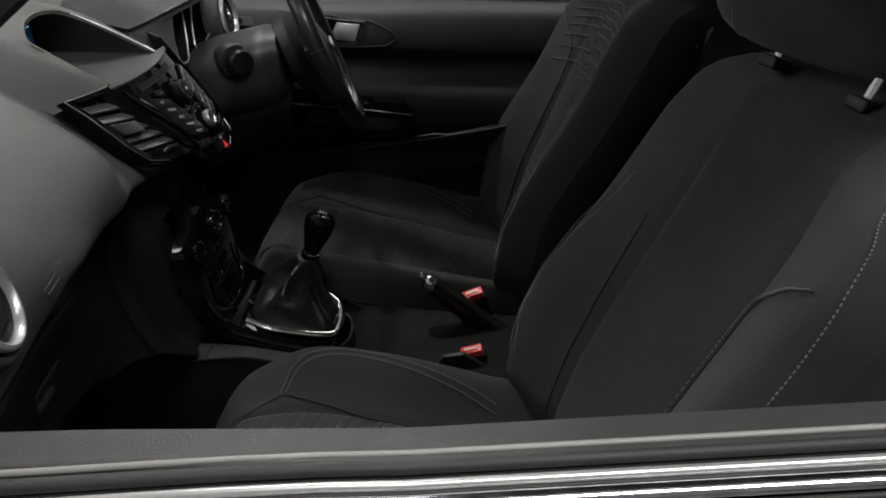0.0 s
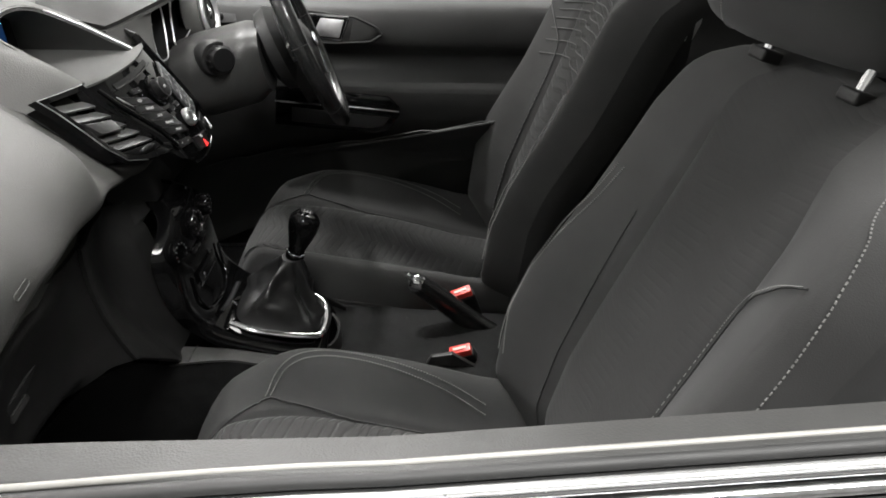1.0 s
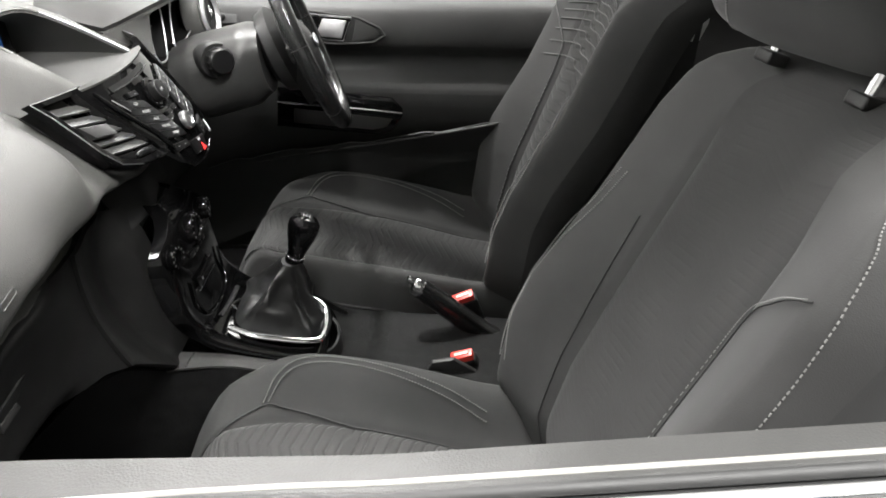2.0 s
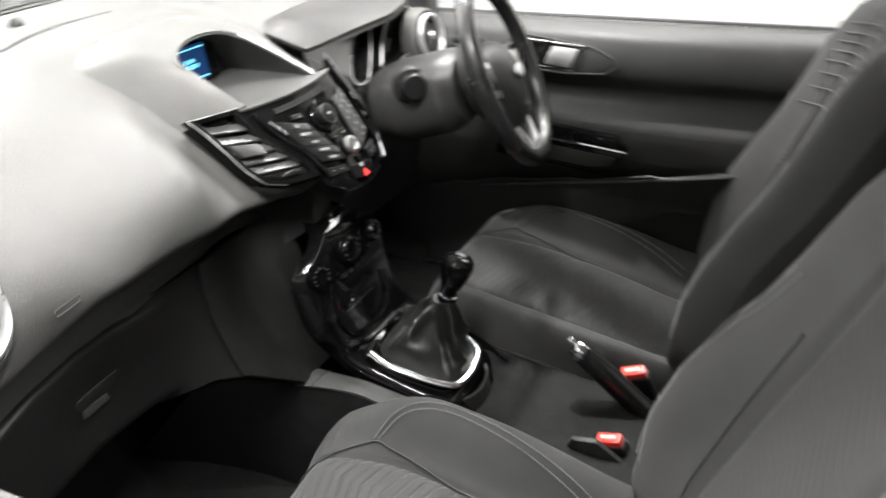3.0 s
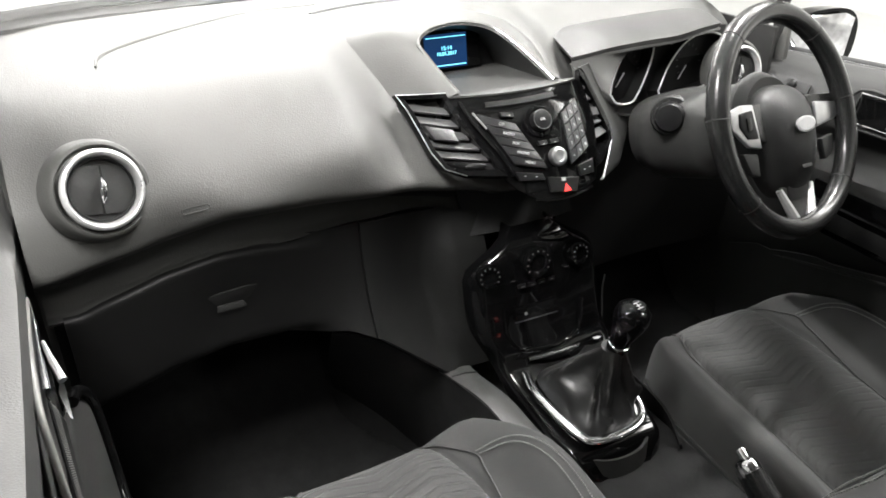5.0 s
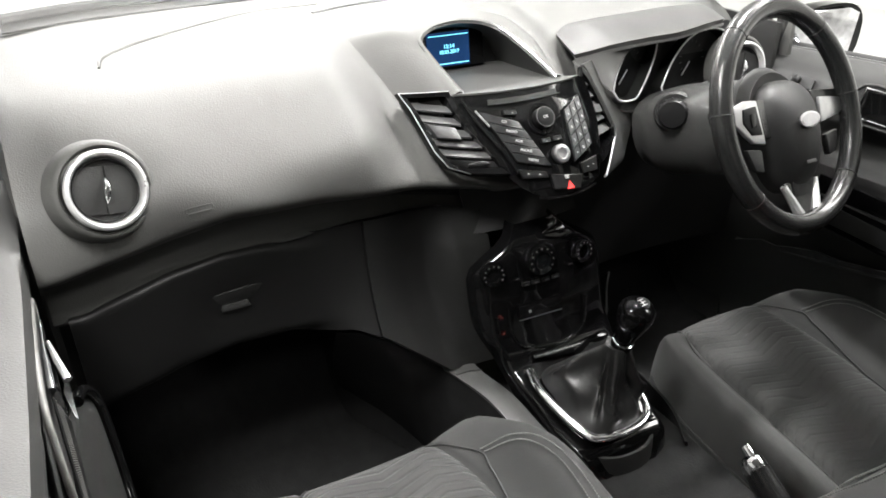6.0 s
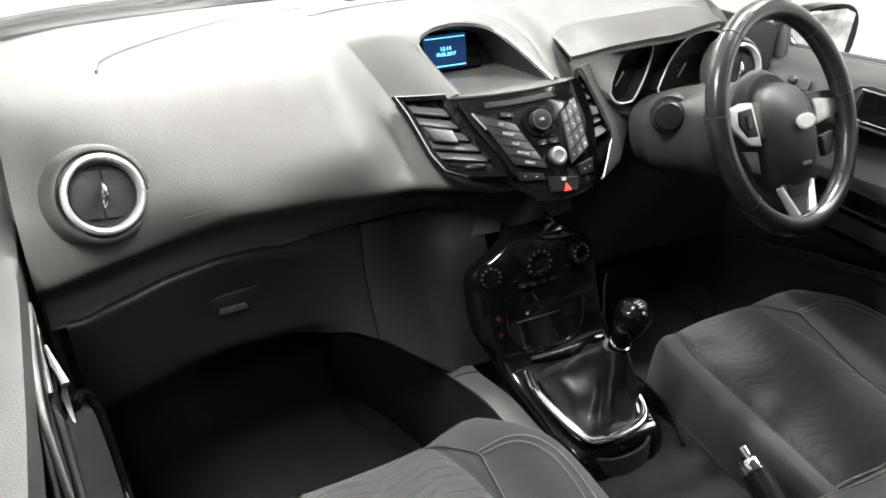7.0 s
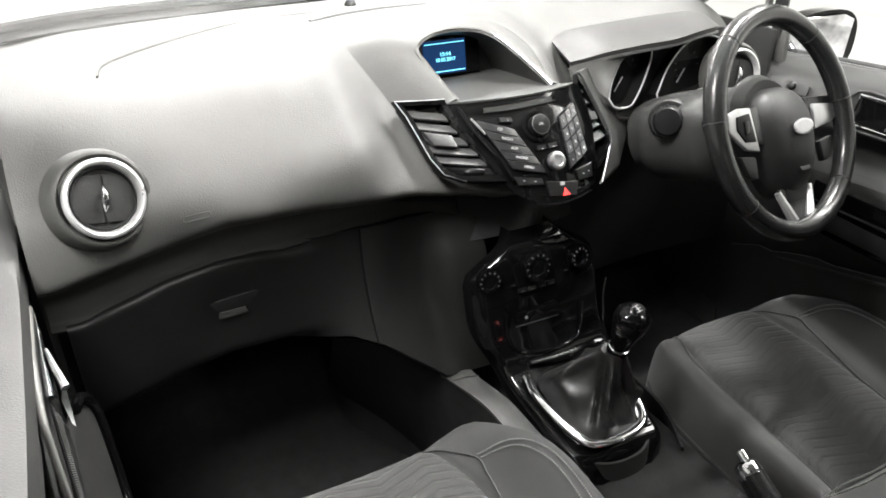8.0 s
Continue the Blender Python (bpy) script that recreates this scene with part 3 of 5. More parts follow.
# rear side panels behind the front doors
def rear_panel(side, x0):
    t = thing("rear_side_panel", "dark charcoal moulded rear side lining", "side panel", "rear side panels", "structure")
    part("lining", sheet(lambda u, v: (x0 + (1.34 - x0) * u, BELT_Y[side] - side * (0.02 + 0.05 * step(0.0, 0.3, v)), belt(side, 0.6) + 0.015 - 0.72 * v), 12, 16, 0.01), TRIM, t)


rear_panel(1, 0.53)
rear_panel(-1, 0.82)


def mirror_housing():
    t = thing("door_mirror", "black shelled exterior door mirror on the driver's side", "mirror")
    rings = []
    for i in range(10):
        a = i / 9
        r = math.sin(min(1, a * 1.25 + 0.12) * 1.5708) if a < 0.75 else 1.0
        rings.append([(-0.60 + 0.10 * a + 0.006 * c, 0.872 + 0.108 * r * math.copysign(abs(math.cos(q)) ** 0.7, math.cos(q)), 0.880 + 0.076 * r * math.copysign(abs(math.sin(q)) ** 0.7, math.sin(q)))
                      for q, c in ((6.28318 * k / 28, math.cos(6.28318 * k / 28)) for k in range(28))])
    part("shell", loft(rings), GLOSS, t)
    part("mirror_glass", slab([(-0.088, -0.06), (0.09, -0.064), (0.09, 0.05), (0.06, 0.062), (-0.07, 0.062), (-0.088, 0.05)], 0.004, facing((-0.499, 0.853, 0.884), (1, -0.12, -0.06)), 0.002), CHROME, t, "clear mirror glass")
    part("foot", box(0.05, 0.1, 0.04, pose(-0.56, 0.775, 0.885), 0.012), GLOSS, t)


mirror_housing()

# ---------------------------------------------------------------- dashboard
SLAT = material("slat_grey", (0.032, 0.032, 0.032), 0.45, vary=0.1, stain=40)
dash = thing("dashboard", "charcoal soft-grain dashboard with bulging passenger side", "dashboard")

NOSE = [(-0.72, 0.818), (-0.65, 0.834), (-0.58, 0.848), (-0.5, 0.859), (-0.4, 0.849), (-0.3, 0.838), (-0.2, 0.820), (-0.12, 0.802), (-0.06, 0.788), (0.12, 0.78)]
GLOVE = [(-0.70, 0.735), (-0.67, 0.746), (-0.59, 0.770), (-0.515, 0.780), (-0.4, 0.776), (-0.303, 0.779), (-0.17, 0.763), (-0.1, 0.738)]
PASSENGER = [(-0.93, 0, 0.998), (-0.72, 0, 1.008), (-0.59, 0, 1.005), (-0.475, 0, 0.986), (-0.374, 0, 0.946), (-0.322, 0, 0.906)]
CENTRE = [(-0.95, 0, 0.995), (-0.74, 0, 1.004), (-0.63, 0, 0.998), (-0.53, 0, 0.968), (-0.452, 0, 0.93), (-0.395, 0, 0.885)]
DRIVER = [(-0.93, 0, 0.985), (-0.76, 0, 0.988), (-0.67, 0, 0.98), (-0.59, 0, 0.955), (-0.53, 0, 0.92), (-0.49, 0, 0.88)]


def dash_profile(y):
    k, d = step(-0.31, -0.2, y), step(0.1, 0.2, y)
    zn = mixed(NOSE, y)
    end = step(-0.6, -0.73, y)
    pts = []
    for a, b, c in zip(PASSENGER, CENTRE, DRIVER):
        p = Vector(a).lerp(Vector(b), k).lerp(Vector(c), d)
        well = step(-0.16, -0.13, y) * step(0.085, 0.06, y) * (0.10 if a[0] == -0.475 else 0.07 if a[0] == -0.374 else 0.02 if a[0] == -0.322 else 0)
        fall = -0.016 * step(-0.58, -0.45, y) * (a[0] > -0.4)
        pts.append((p.x - 0.02 * end + fall, p.z - 0.01 * end - well))
    xn = -0.312 - 0.006 * end - 0.014 * step(-0.5, -0.35, y) - 0.022 * k - 0.12 * d
    zn -= 0.02 * d
    zg, free = mixed(GLOVE, y), step(-0.10, -0.05, y)
    roll = [(xn, zn + 0.012), (xn - 0.016, zn - 0.009), (xn - 0.060, 0.62 * zn + 0.38 * zg - 0.002), (xn - 0.057, zg + 0.014), (xn - 0.043, zg + 0.002)]
    tuck = [(xn, zn + 0.014), (xn - 0.004, zn - 0.006), (xn - 0.03, zn - 0.02), (xn - 0.04, zn - 0.025), (xn - 0.05, zn - 0.03)]
    pts += [(a[0] + (b[0] - a[0]) * free, a[1] + (b[1] - a[1]) * free) for a, b in zip(roll, tuck)]
    return pts


def dash_point(u, v):
    y = -0.74 + 1.375 * u
    pts = spline([(x, y, z) for x, z in dash_profile(y)], 61)
    return pts[round(v * 60)]


part("upper_pad", sheet(dash_point, 110, 61, 0.006), DASH, dash, "charcoal soft-grain upper pad", 60)

# airbag lid: the shallow raised lip that follows the lid's far edge
lid = spline([(-0.565, -0.604, 1.005), (-0.616, -0.589, 1.007), (-0.684, -0.51, 1.008), (-0.769, -0.386, 1.005), (-0.813, -0.295, 1.002), (-0.828, -0.186, 1.001)], 40)
part("lid_lip", tube(lid, [0.0015 + 0.003 * math.sin(3.14159 * i / 39) for i in range(40)], 8), DASH, dash)
part("airbag_mark", tube([facing((-0.3132, -0.541, 0.881), (0.947, 0.066, 0.3145)) @ Vector((0.014 * math.copysign(1, math.cos(a)) + 0.0035 * math.cos(a), 0.0035 * math.sin(a), 0)) for a in (6.28318 * (i + 0.5) / 24 for i in range(24))], 0.0006, 6, True), DASH, dash, "small moulded oblong mark")

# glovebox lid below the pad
# Dash plastic darkened for the lid: shade under the pad is in the colour.
SHADE_BLACK = material("shade_black", (0.0065, 0.0065, 0.0064), 0.42, grain=0.3, scale=520, vary=0.08, spec=0.2)
GLOVE_X = [(-0.385, 0.006), (-0.353, 0.003), (-0.350, -0.025), (-0.354, -0.075), (-0.358, -0.12), (-0.366, -0.155), (-0.40, -0.17)]


CHEEK_FOOT = [(-0.50, 0.625), (-0.34, 0.617), (-0.30, 0.600), (-0.25, 0.558), (-0.20, 0.515), (-0.165, 0.504), (-0.09, 0.500)]


def lower_face(y, v):
    """The face below the pad: the glovebox lid, which flows into the centre stack's cheek and down to the console."""
    zg = mixed(GLOVE, y)
    a = spline([(x - 0.008 * step(-0.62, -0.72, y), y, zg + dz) for x, dz in GLOVE_X], 31)[round(v * 30)]
    a.x -= 0.012 * math.exp(-((y + 0.505) / 0.05) ** 2 - ((v - 0.55) / 0.2) ** 2)
    zt, zf = zg + 0.004, mixed(CHEEK_FOOT, y)
    xt = -0.362 - 0.018 * step(-0.31, -0.2, y)
    xf = mixed([(-0.34, -0.325), (-0.30, -0.306), (-0.25, -0.290), (-0.20, -0.279), (-0.12, -0.285)], y)
    z = zt + (zf - zt) * v
    x = xt + (xf - xt) * (0.06 * v + 0.94 * v ** 2.3) - 0.010 * math.sin(3.14159 * v) * step(-0.31, -0.22, y)
    # beside the console the cheek comes forward to the gloss moulding's edge
    side = mixed([(0.50, -0.286), (0.55, -0.300), (0.60, -0.318), (0.66, -0.331), (0.70, -0.345), (0.76, -0.385)], z) - 0.004
    x += (side - x) * step(-0.20, -0.142, y)
    return a.lerp(Vector((x, y, z)), step(-0.47, -0.325, y))


glove = part("glovebox_lid", sheet(lambda u, v: lower_face(-0.722 + 0.4166 * u, v), 44, 31, 0.006), SHADE_BLACK, dash, "glovebox lid, darkened for the shade under the pad")
# Cheek is darkened the same way; the pad's shade is painted in.
SHADED_CHEEK = material("shaded_cheek_plastic", (0.0085, 0.0085, 0.0083), 0.40, grain=0.3, scale=520, vary=0.08, spec=0.2)
part("stack_cheek", sheet(lambda u, v: lower_face(-0.3045 + 0.2145 * u, v), 42, 31, 0.006), SHADED_CHEEK, dash, "cheek of the centre stack, darkened for the shade under the pad")
# Added dark sheet that closes the gaps behind the pad's rolled edge.
part("pad_gap_sheet", sheet(lambda u, v: (-0.40 - 0.05 * v, -0.71 + 0.60 * u, mixed(NOSE, -0.71 + 0.62 * u) - 0.022 - 0.045 * v), 30, 4, 0.004), DARK, dash)
# latch: a shallow dish with a lit lower lip
part("latch_dish", slab([(-0.045, 0.014), (0.05, 0.02), (0.043, -0.01), (0.03, -0.022), (-0.03, -0.022), (-0.045, -0.012)], 0.004, facing((-0.3655, -0.505, 0.708), (1, 0, -0.3)), 0.003), DARK, glove, "dished glovebox latch")
part("latch_lever", slab([(-0.02, -0.006), (0.024, -0.006), (0.02, 0.005), (-0.018, 0.005)], 0.006, facing((-0.3665, -0.509, 0.694), (1, 0, 0.12)), 0.003), TRIM, glove, "glovebox pull")


def round_vent(at, normal, label):
    t = thing("round_vent", label, "air vent", "round vents")
    m = facing(at, normal) @ pose(0, 0, 0, 0, 0, -13) @ Matrix.Scale(0.835, 4)
    part("collar", lathe([(0.0755, -0.040), (0.0735, -0.016), (0.0705, -0.006), (0.067, -0.001), (0.064, 0.0), (0.061, -0.003), (0.059, -0.012)], m, 48, True), DASH, t)
    part("bright_ring", lathe([(0.0578, 0.000), (0.0584, 0.003), (0.0578, 0.0065), (0.0555, 0.009), (0.0528, 0.0096), (0.0505, 0.008), (0.0478, 0.001), (0.0462, -0.006), (0.0455, -0.008)], m, 48, True), RINGSILVER, t, "satin silver vent ring")
    part("barrel", lathe([(0.0455, -0.03), (0.0458, 0.000), (0.044, 0.001), (0.0425, -0.004), (0.038, -0.022), (0.002, -0.024)], m, 40), DARK, t)

    def leaf(s):
        out = [(s * 0.0015, -0.034)] + [(s * 0.0435 * math.cos(a), 0.0435 * math.sin(a)) for a in (-0.9, -0.6, -0.3, 0, 0.3, 0.6, 0.9)] + [(s * 0.0015, 0.034), (0.0015 + s * 0.001, 0.02), (s * 0.005, 0.0), (-0.0015 + s * 0.001, -0.02)]
        return slab(out, 0.003, m @ pose(0, 0, -0.006), 0.0008)
    part("vent_plate", disc(0.0445, 0.002, m @ pose(0, 0, -0.0095), 0, 40), TRIM, t)
    part("flap", leaf(1), TRIM, t, "black vent flap")
    part("flap", leaf(-1), TRIM, t, "black vent flap")
    part("cross_bar", box(0.075, 0.002, 0.002, m @ pose(0, 0.031, -0.010), 0.0005), DARK, t)
    part("cross_bar", box(0.075, 0.002, 0.002, m @ pose(0, -0.031, -0.010), 0.0005), DARK, t)
    part("thumb_bar", loft([[m @ Vector((w * math.cos(a), z, -0.001 + 0.007 * w / 0.005 + 0.004 * math.sin(a) * w / 0.005)) for a in (i * 0.7854 for i in range(8))]
                            for z, w in ((-0.019, 0.0008), (-0.014, 0.003), (-0.006, 0.0046), (0, 0.005), (0.006, 0.0046), (0.014, 0.003), (0.019, 0.0008))]), CHROME, t, "bright thumb bar of the vent")
    return t


round_vent((-0.320, -0.641, 0.927), (1, 0.30, 0.42), "round air vent with satin silver ring in the dashboard")
round_vent((-0.355, 0.452, 0.910), (1, -0.05, 0.25), "round air vent with satin silver ring in the dashboard")

# display hood: a sloping arch over a deep recess
HOOD = thing("display_hood", "charcoal hooded recess with small blue display in the dashboard", "display")


def dash_top(x, y):
    """Height of the dash's upper side at x, y, without the display's well."""
    k, d = step(-0.31, -0.2, y), step(0.1, 0.2, y)
    line = sorted((p.x, p.z) for p in (Vector(a).lerp(Vector(b), k).lerp(Vector(c), d) for a, b, c in zip(PASSENGER, CENTRE, DRIVER)))
    return mixed(line, x)


MOUTH = spline([(-0.400, -0.110, 0.938), (-0.43, -0.122, 0.960), (-0.465, -0.133, 0.984), (-0.492, -0.136, 1.002), (-0.51, -0.105, 1.014), (-0.515, -0.06, 1.018),
                (-0.508, -0.015, 1.013), (-0.49, 0.012, 1.001), (-0.45, 0.03, 0.980), (-0.41, 0.045, 0.957), (-0.385, 0.052, 0.943)], 61)


def hood_shell(u, v):
    """From the mouth's rim a short rolled edge, then a long fall onto the dash."""
    p = MOUTH[round(u * 60)]
    away = Vector((p.x + 0.43, p.y + 0.043, 0))
    away.x = min(away.x, 0.0) * 2.2
    away = away.normalized()
    q = p + away * (0.062 + 0.14 * max(0, -away.x) ** 2)
    q.z = dash_top(q.x, q.y) - 0.008
    lip = p + away * 0.007 + Vector((0, 0, 0.004))
    mid = lip.lerp(q, 0.4)
    mid.z += 0.012
    return spline([p, lip, mid, q], 17)[round(v * 16)]


part("hood_shell", sheet(hood_shell, 61, 17, 0.004), DASH, HOOD, "charcoal hood", 60)


def recess(u, v):
    a = MOUTH[round(u * 60)]
    b = Vector((-0.562, -0.043 + (a.y + 0.043) * 1.0, 0.926 + (a.z - 0.938) * 0.92))
    return a.lerp(b, v)


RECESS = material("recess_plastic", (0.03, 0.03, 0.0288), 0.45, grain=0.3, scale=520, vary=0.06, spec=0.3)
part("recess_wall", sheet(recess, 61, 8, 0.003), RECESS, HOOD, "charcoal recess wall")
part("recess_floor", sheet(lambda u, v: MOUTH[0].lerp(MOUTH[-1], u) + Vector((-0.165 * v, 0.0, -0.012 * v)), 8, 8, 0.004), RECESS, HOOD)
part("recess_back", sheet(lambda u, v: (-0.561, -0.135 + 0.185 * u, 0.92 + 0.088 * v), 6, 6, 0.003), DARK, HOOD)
part("hood_edge", tube([p + Vector((0.001, 0.001, 0.002)) for p in MOUTH[41:]], 0.0017, 8), SATIN, HOOD, "thin bright line along the hood's edge")
unit = part("display_unit", slab([(-0.05, -0.034), (0.068, -0.034), (0.068, 0.034), (-0.05, 0.034)], 0.012, facing((-0.558, -0.057, 0.966), (1, -0.05, 0.16)), 0.003), GLOSS, HOOD, "black display panel")
DS = facing((-0.5455, -0.057, 0.966), (1, -0.05, 0.16))
part("lit_screen", slab([(-0.040, -0.028), (0.039, -0.028), (0.039, 0.028), (-0.040, 0.028)], 0.0015, DS), SCREEN, unit, "dark blue lit display")
letters("clock_figures", "15:14", 0.0095, DS @ pose(0.0, 0.0045, 0.003), GLYPH, unit)
letters("date_figures", "10.05.2017", 0.0085, DS @ pose(0.0, -0.0045, 0.003), GLYPH, unit)
for yy in (0.023, -0.024):
    part("screen_line", box(0.074, 0.0012, 0.0006, DS @ pose(0, yy, 0.002), 0), GLYPH, unit)
# top speaker slot and light sensor near the glass
part("top_slot", tube(spline([(-0.745, -0.225, 1.004), (-0.775, -0.15, 1.004), (-0.79, -0.06, 1.003), (-0.785, 0.03, 1.002)], 20), 0.005, 8, flat=0.5), DARK, dash, "dark slot in the dash top")
part("light_sensor", lathe([(0.012, 0), (0.012, 0.005), (0.008, 0.012), (0.003, 0.0145)], pose(-0.86, -0.10, 0.998), 20), DARK, dash, "small domed light sensor")

# ---------------------------------------------------------------- centre fascia
RAKE = [(0.76, -0.258), (0.79, -0.262), (0.81, -0.268), (0.853, -0.291), (0.90, -0.330), (0.921, -0.349), (0.95, -0.372)]


def face(y, z, out=0.0):
    """A point on the curved fascia, and out metres in front of it."""
    return Vector((mixed(RAKE, z) - 1.4 * y * y - 0.35 * max(0, y - 0.085) + out * 0.85, y, z + out * 0.5))


def on_face(y, z, out=0.0):
    return facing(face(y, z, out), (0.85, 2.2 * y, 0.55))


LEFT_EDGE = [(0.795, -0.03), (0.82, -0.074), (0.836, -0.090), (0.855, -0.094), (0.911, -0.131), (0.945, -0.141)]
RIGHT_EDGE = [(0.795, 0.03), (0.81, 0.074), (0.827, 0.082), (0.857, 0.078), (0.887, 0.099), (0.945, 0.100)]


def between(a, b, k):
    return a[0] + (b[0] - a[0]) * k, a[1] + (b[1] - a[1]) * k


def quad(tl, tr, br, bl, u, v, out):
    """A point of a four-cornered key on the fascia."""
    y, z = between(between(tl, tr, u), between(bl, br, u), v)
    return face(y, z, out)


def key_plate(name, tl, tr, br, bl, out, mat, parent, label=""):
    """A key with a flat top and falling sides."""
    bm = bmesh.new()
    loft([[quad(tl, tr, br, bl, u, v, o) for u, v in ((m, m), (0.5, m), (1 - m, m), (1 - m, 1 - m), (0.5, 1 - m), (m, 1 - m))] for o, m in ((-0.002, -0.02), (out - 0.001, -0.02), (out, 0.03))], True, bm)
    return part(name, bm, mat, parent, label)


def print_at(name, text, size, y, z, out, turn, mat, parent):
    m = facing(face(y, z, out), (0.85, 2.2 * y, 0.62))
    return letters(name, text, size, m @ pose(0, 0, 0, 0, 0, turn), mat, parent, 0.0002)


radio = thing("radio_unit", "gloss black radio panel with keys, knobs and keypad", "car radio")
part("fascia", sheet(lambda u, v: face(mixed(LEFT_EDGE, 0.795 + 0.147 * v) * (1 - u) + mixed(RIGHT_EDGE, 0.795 + 0.147 * v) * u, 0.795 + 0.147 * v, -0.003), 30, 30, 0.003), GLOSS, radio, "curved gloss black fascia", 50)
part("top_ledge", sheet(lambda u, v: (MOUTH[0].lerp(MOUTH[-1], u) + Vector((0, -0.015 + 0.025 * u, 0))).lerp(face(-0.135 + 0.23 * u, 0.942, 0.0), v) + Vector((0, 0, 0.001)), 16, 4, 0.003), RECESS, radio)
slot = part("disc_slot", sheet(lambda u, v: face(-0.085 + 0.123 * u, 0.927 + 0.002 * u + 0.006 * v, -0.0015), 14, 3, 0.001), SHADE_BLACK, radio, "black disc slot")
part("slot_lip", tube([face(-0.088 + 0.129 * i / 9, 0.9262 + 0.0002 * i, 0.0015) for i in range(10)], 0.0011, 6), SHADE_BLACK, radio)
key_plate("eject_key", (-0.0674, 0.9185), (-0.0477, 0.9165), (-0.0477, 0.9110), (-0.0674, 0.9130), 0.003, KEY, radio)
print_at("eject_mark", "-", 0.010, -0.055, 0.9142, 0.0036, -5, WHITE, radio)
A, B, C, D = (-0.1031, 0.9183), (-0.0509, 0.9031), (-0.0192, 0.8412), (-0.0708, 0.8533)
for i, word in enumerate(("CD", "RADIO", "AUX", "PHONE", "MENU")):
    k0, k1 = (i + 0.03) / 5, (i + 0.97) / 5
    corner = between(A, D, k0), between(B, C, k0), between(B, C, k1), between(A, D, k1)
    key = key_plate("source_key", *corner, 0.003, KEY, radio)
    y, z = between(between(corner[0], corner[1], 0.52), between(corner[3], corner[2], 0.52), 0.5)
    print_at("key_word", word, 0.0060, y, z, 0.0036, -15, WHITE, key)
# volume knob on a ring, silver press knob, small keys
m = on_face(-0.010, 0.9015, 0.001) @ Matrix.Scale(0.76, 4)
part("knob_ring", lathe([(0.034, -0.003), (0.034, 0.002), (0.032, 0.004), (0.026, 0.0045), (0.0245, 0.002)], m, 36), GLOSS, radio, "black ring round the volume knob")
knob = part("volume_knob", lathe([(0.0215, 0), (0.0215, 0.014), (0.0202, 0.0185), (0.0165, 0.02), (0.002, 0.0188)], m, 36), KEY, radio, "black turning knob")
part("knob_rim", ring(0.0203, 0.0008, m @ pose(0, 0, 0.0186), 36, 8), SLAT, knob, "dull rim of the knob")
letters("knob_word", "OK", 0.008, m @ pose(0, 0, 0.0196), WHITE, knob)
m2 = on_face(0.001, 0.8545, 0.002)
part("press_knob", lathe([(0.0150, 0), (0.0150, 0.006), (0.0135, 0.009), (0.0095, 0.010), (0.008, 0.0075), (0.001, 0.007)], m2, 32), SATIN, radio, "satin silver press knob")
for yy in (-0.0142, 0.0068):
    key_plate("seek_key", (yy - 0.008, 0.8775), (yy + 0.008, 0.8775), (yy + 0.008, 0.8722), (yy - 0.008, 0.8722), 0.0025, KEY, radio)
    print_at("seek_mark", "-", 0.012, yy, 0.8735, 0.003, 0, WHITE, radio)
TL, TR, BR, BL = (0.0355, 0.9065), (0.0755, 0.9195), (0.0685, 0.8570), (0.0250, 0.8395)
pad = key_plate("keypad", TL, TR, BR, BL, 0.0018, GLOSS, radio, "black number keypad")
for r in range(4):
    for c in range(3):
        def cell(u, v):
            return between(between(TL, TR, (c + u) / 3), between(BL, BR, (c + u) / 3), (r + v) / 4)
        k = key_plate("number_key", cell(0.05, 0.05), cell(0.95, 0.05), cell(0.95, 0.95), cell(0.05, 0.95), 0.0042, NUMKEY, pad)
        y, z = cell(0.5, 0.55)
        print_at("key_figure", "123456789*0#"[r * 3 + c], 0.0066, y, z, 0.0050, 12, WHITE, k)
for corner, marks in ((((-0.0735, 0.8433), (-0.030, 0.836), (-0.0278, 0.8269), (-0.0687, 0.8308)), ((-0.060, 0.837), (-0.042, 0.834))), (((0.0399, 0.8355), (0.072, 0.8391), (0.0682, 0.8203), (0.0406, 0.8212)), ((0.049, 0.829), (0.061, 0.830)))):
    k = key_plate("call_key", *corner, 0.003, KEY, radio)
    for y, z in marks:
        print_at("call_mark", "-", 0.013, y, z, 0.0036, -8, WHITE, k)
hz = key_plate("hazard_key", (-0.0215, 0.8300), (0.0340, 0.8205), (0.0270, 0.8020), (-0.0200, 0.8095), 0.003, KEY, radio, "black hazard key with red triangle")
part("hazard_triangle", slab([(-0.0070, -0.0055), (0.0070, -0.0055), (0, 0.0070)], 0.001, on_face(0.0072, 0.8105, 0.0032)), REDLIT, hz, "red warning triangle")
print_at("lock_mark", "88", 0.0085, 0.004, 0.8225, 0.0036, -6, WHITE, hz)
part("lower_glint", tube([face(-0.05 + 0.11 * i / 7, 0.801 - 0.006 * math.sin(0.4488 * i), 0.002) for i in range(8)], 0.0016, 6), GLOSS, radio, "gloss lower lip of the fascia")


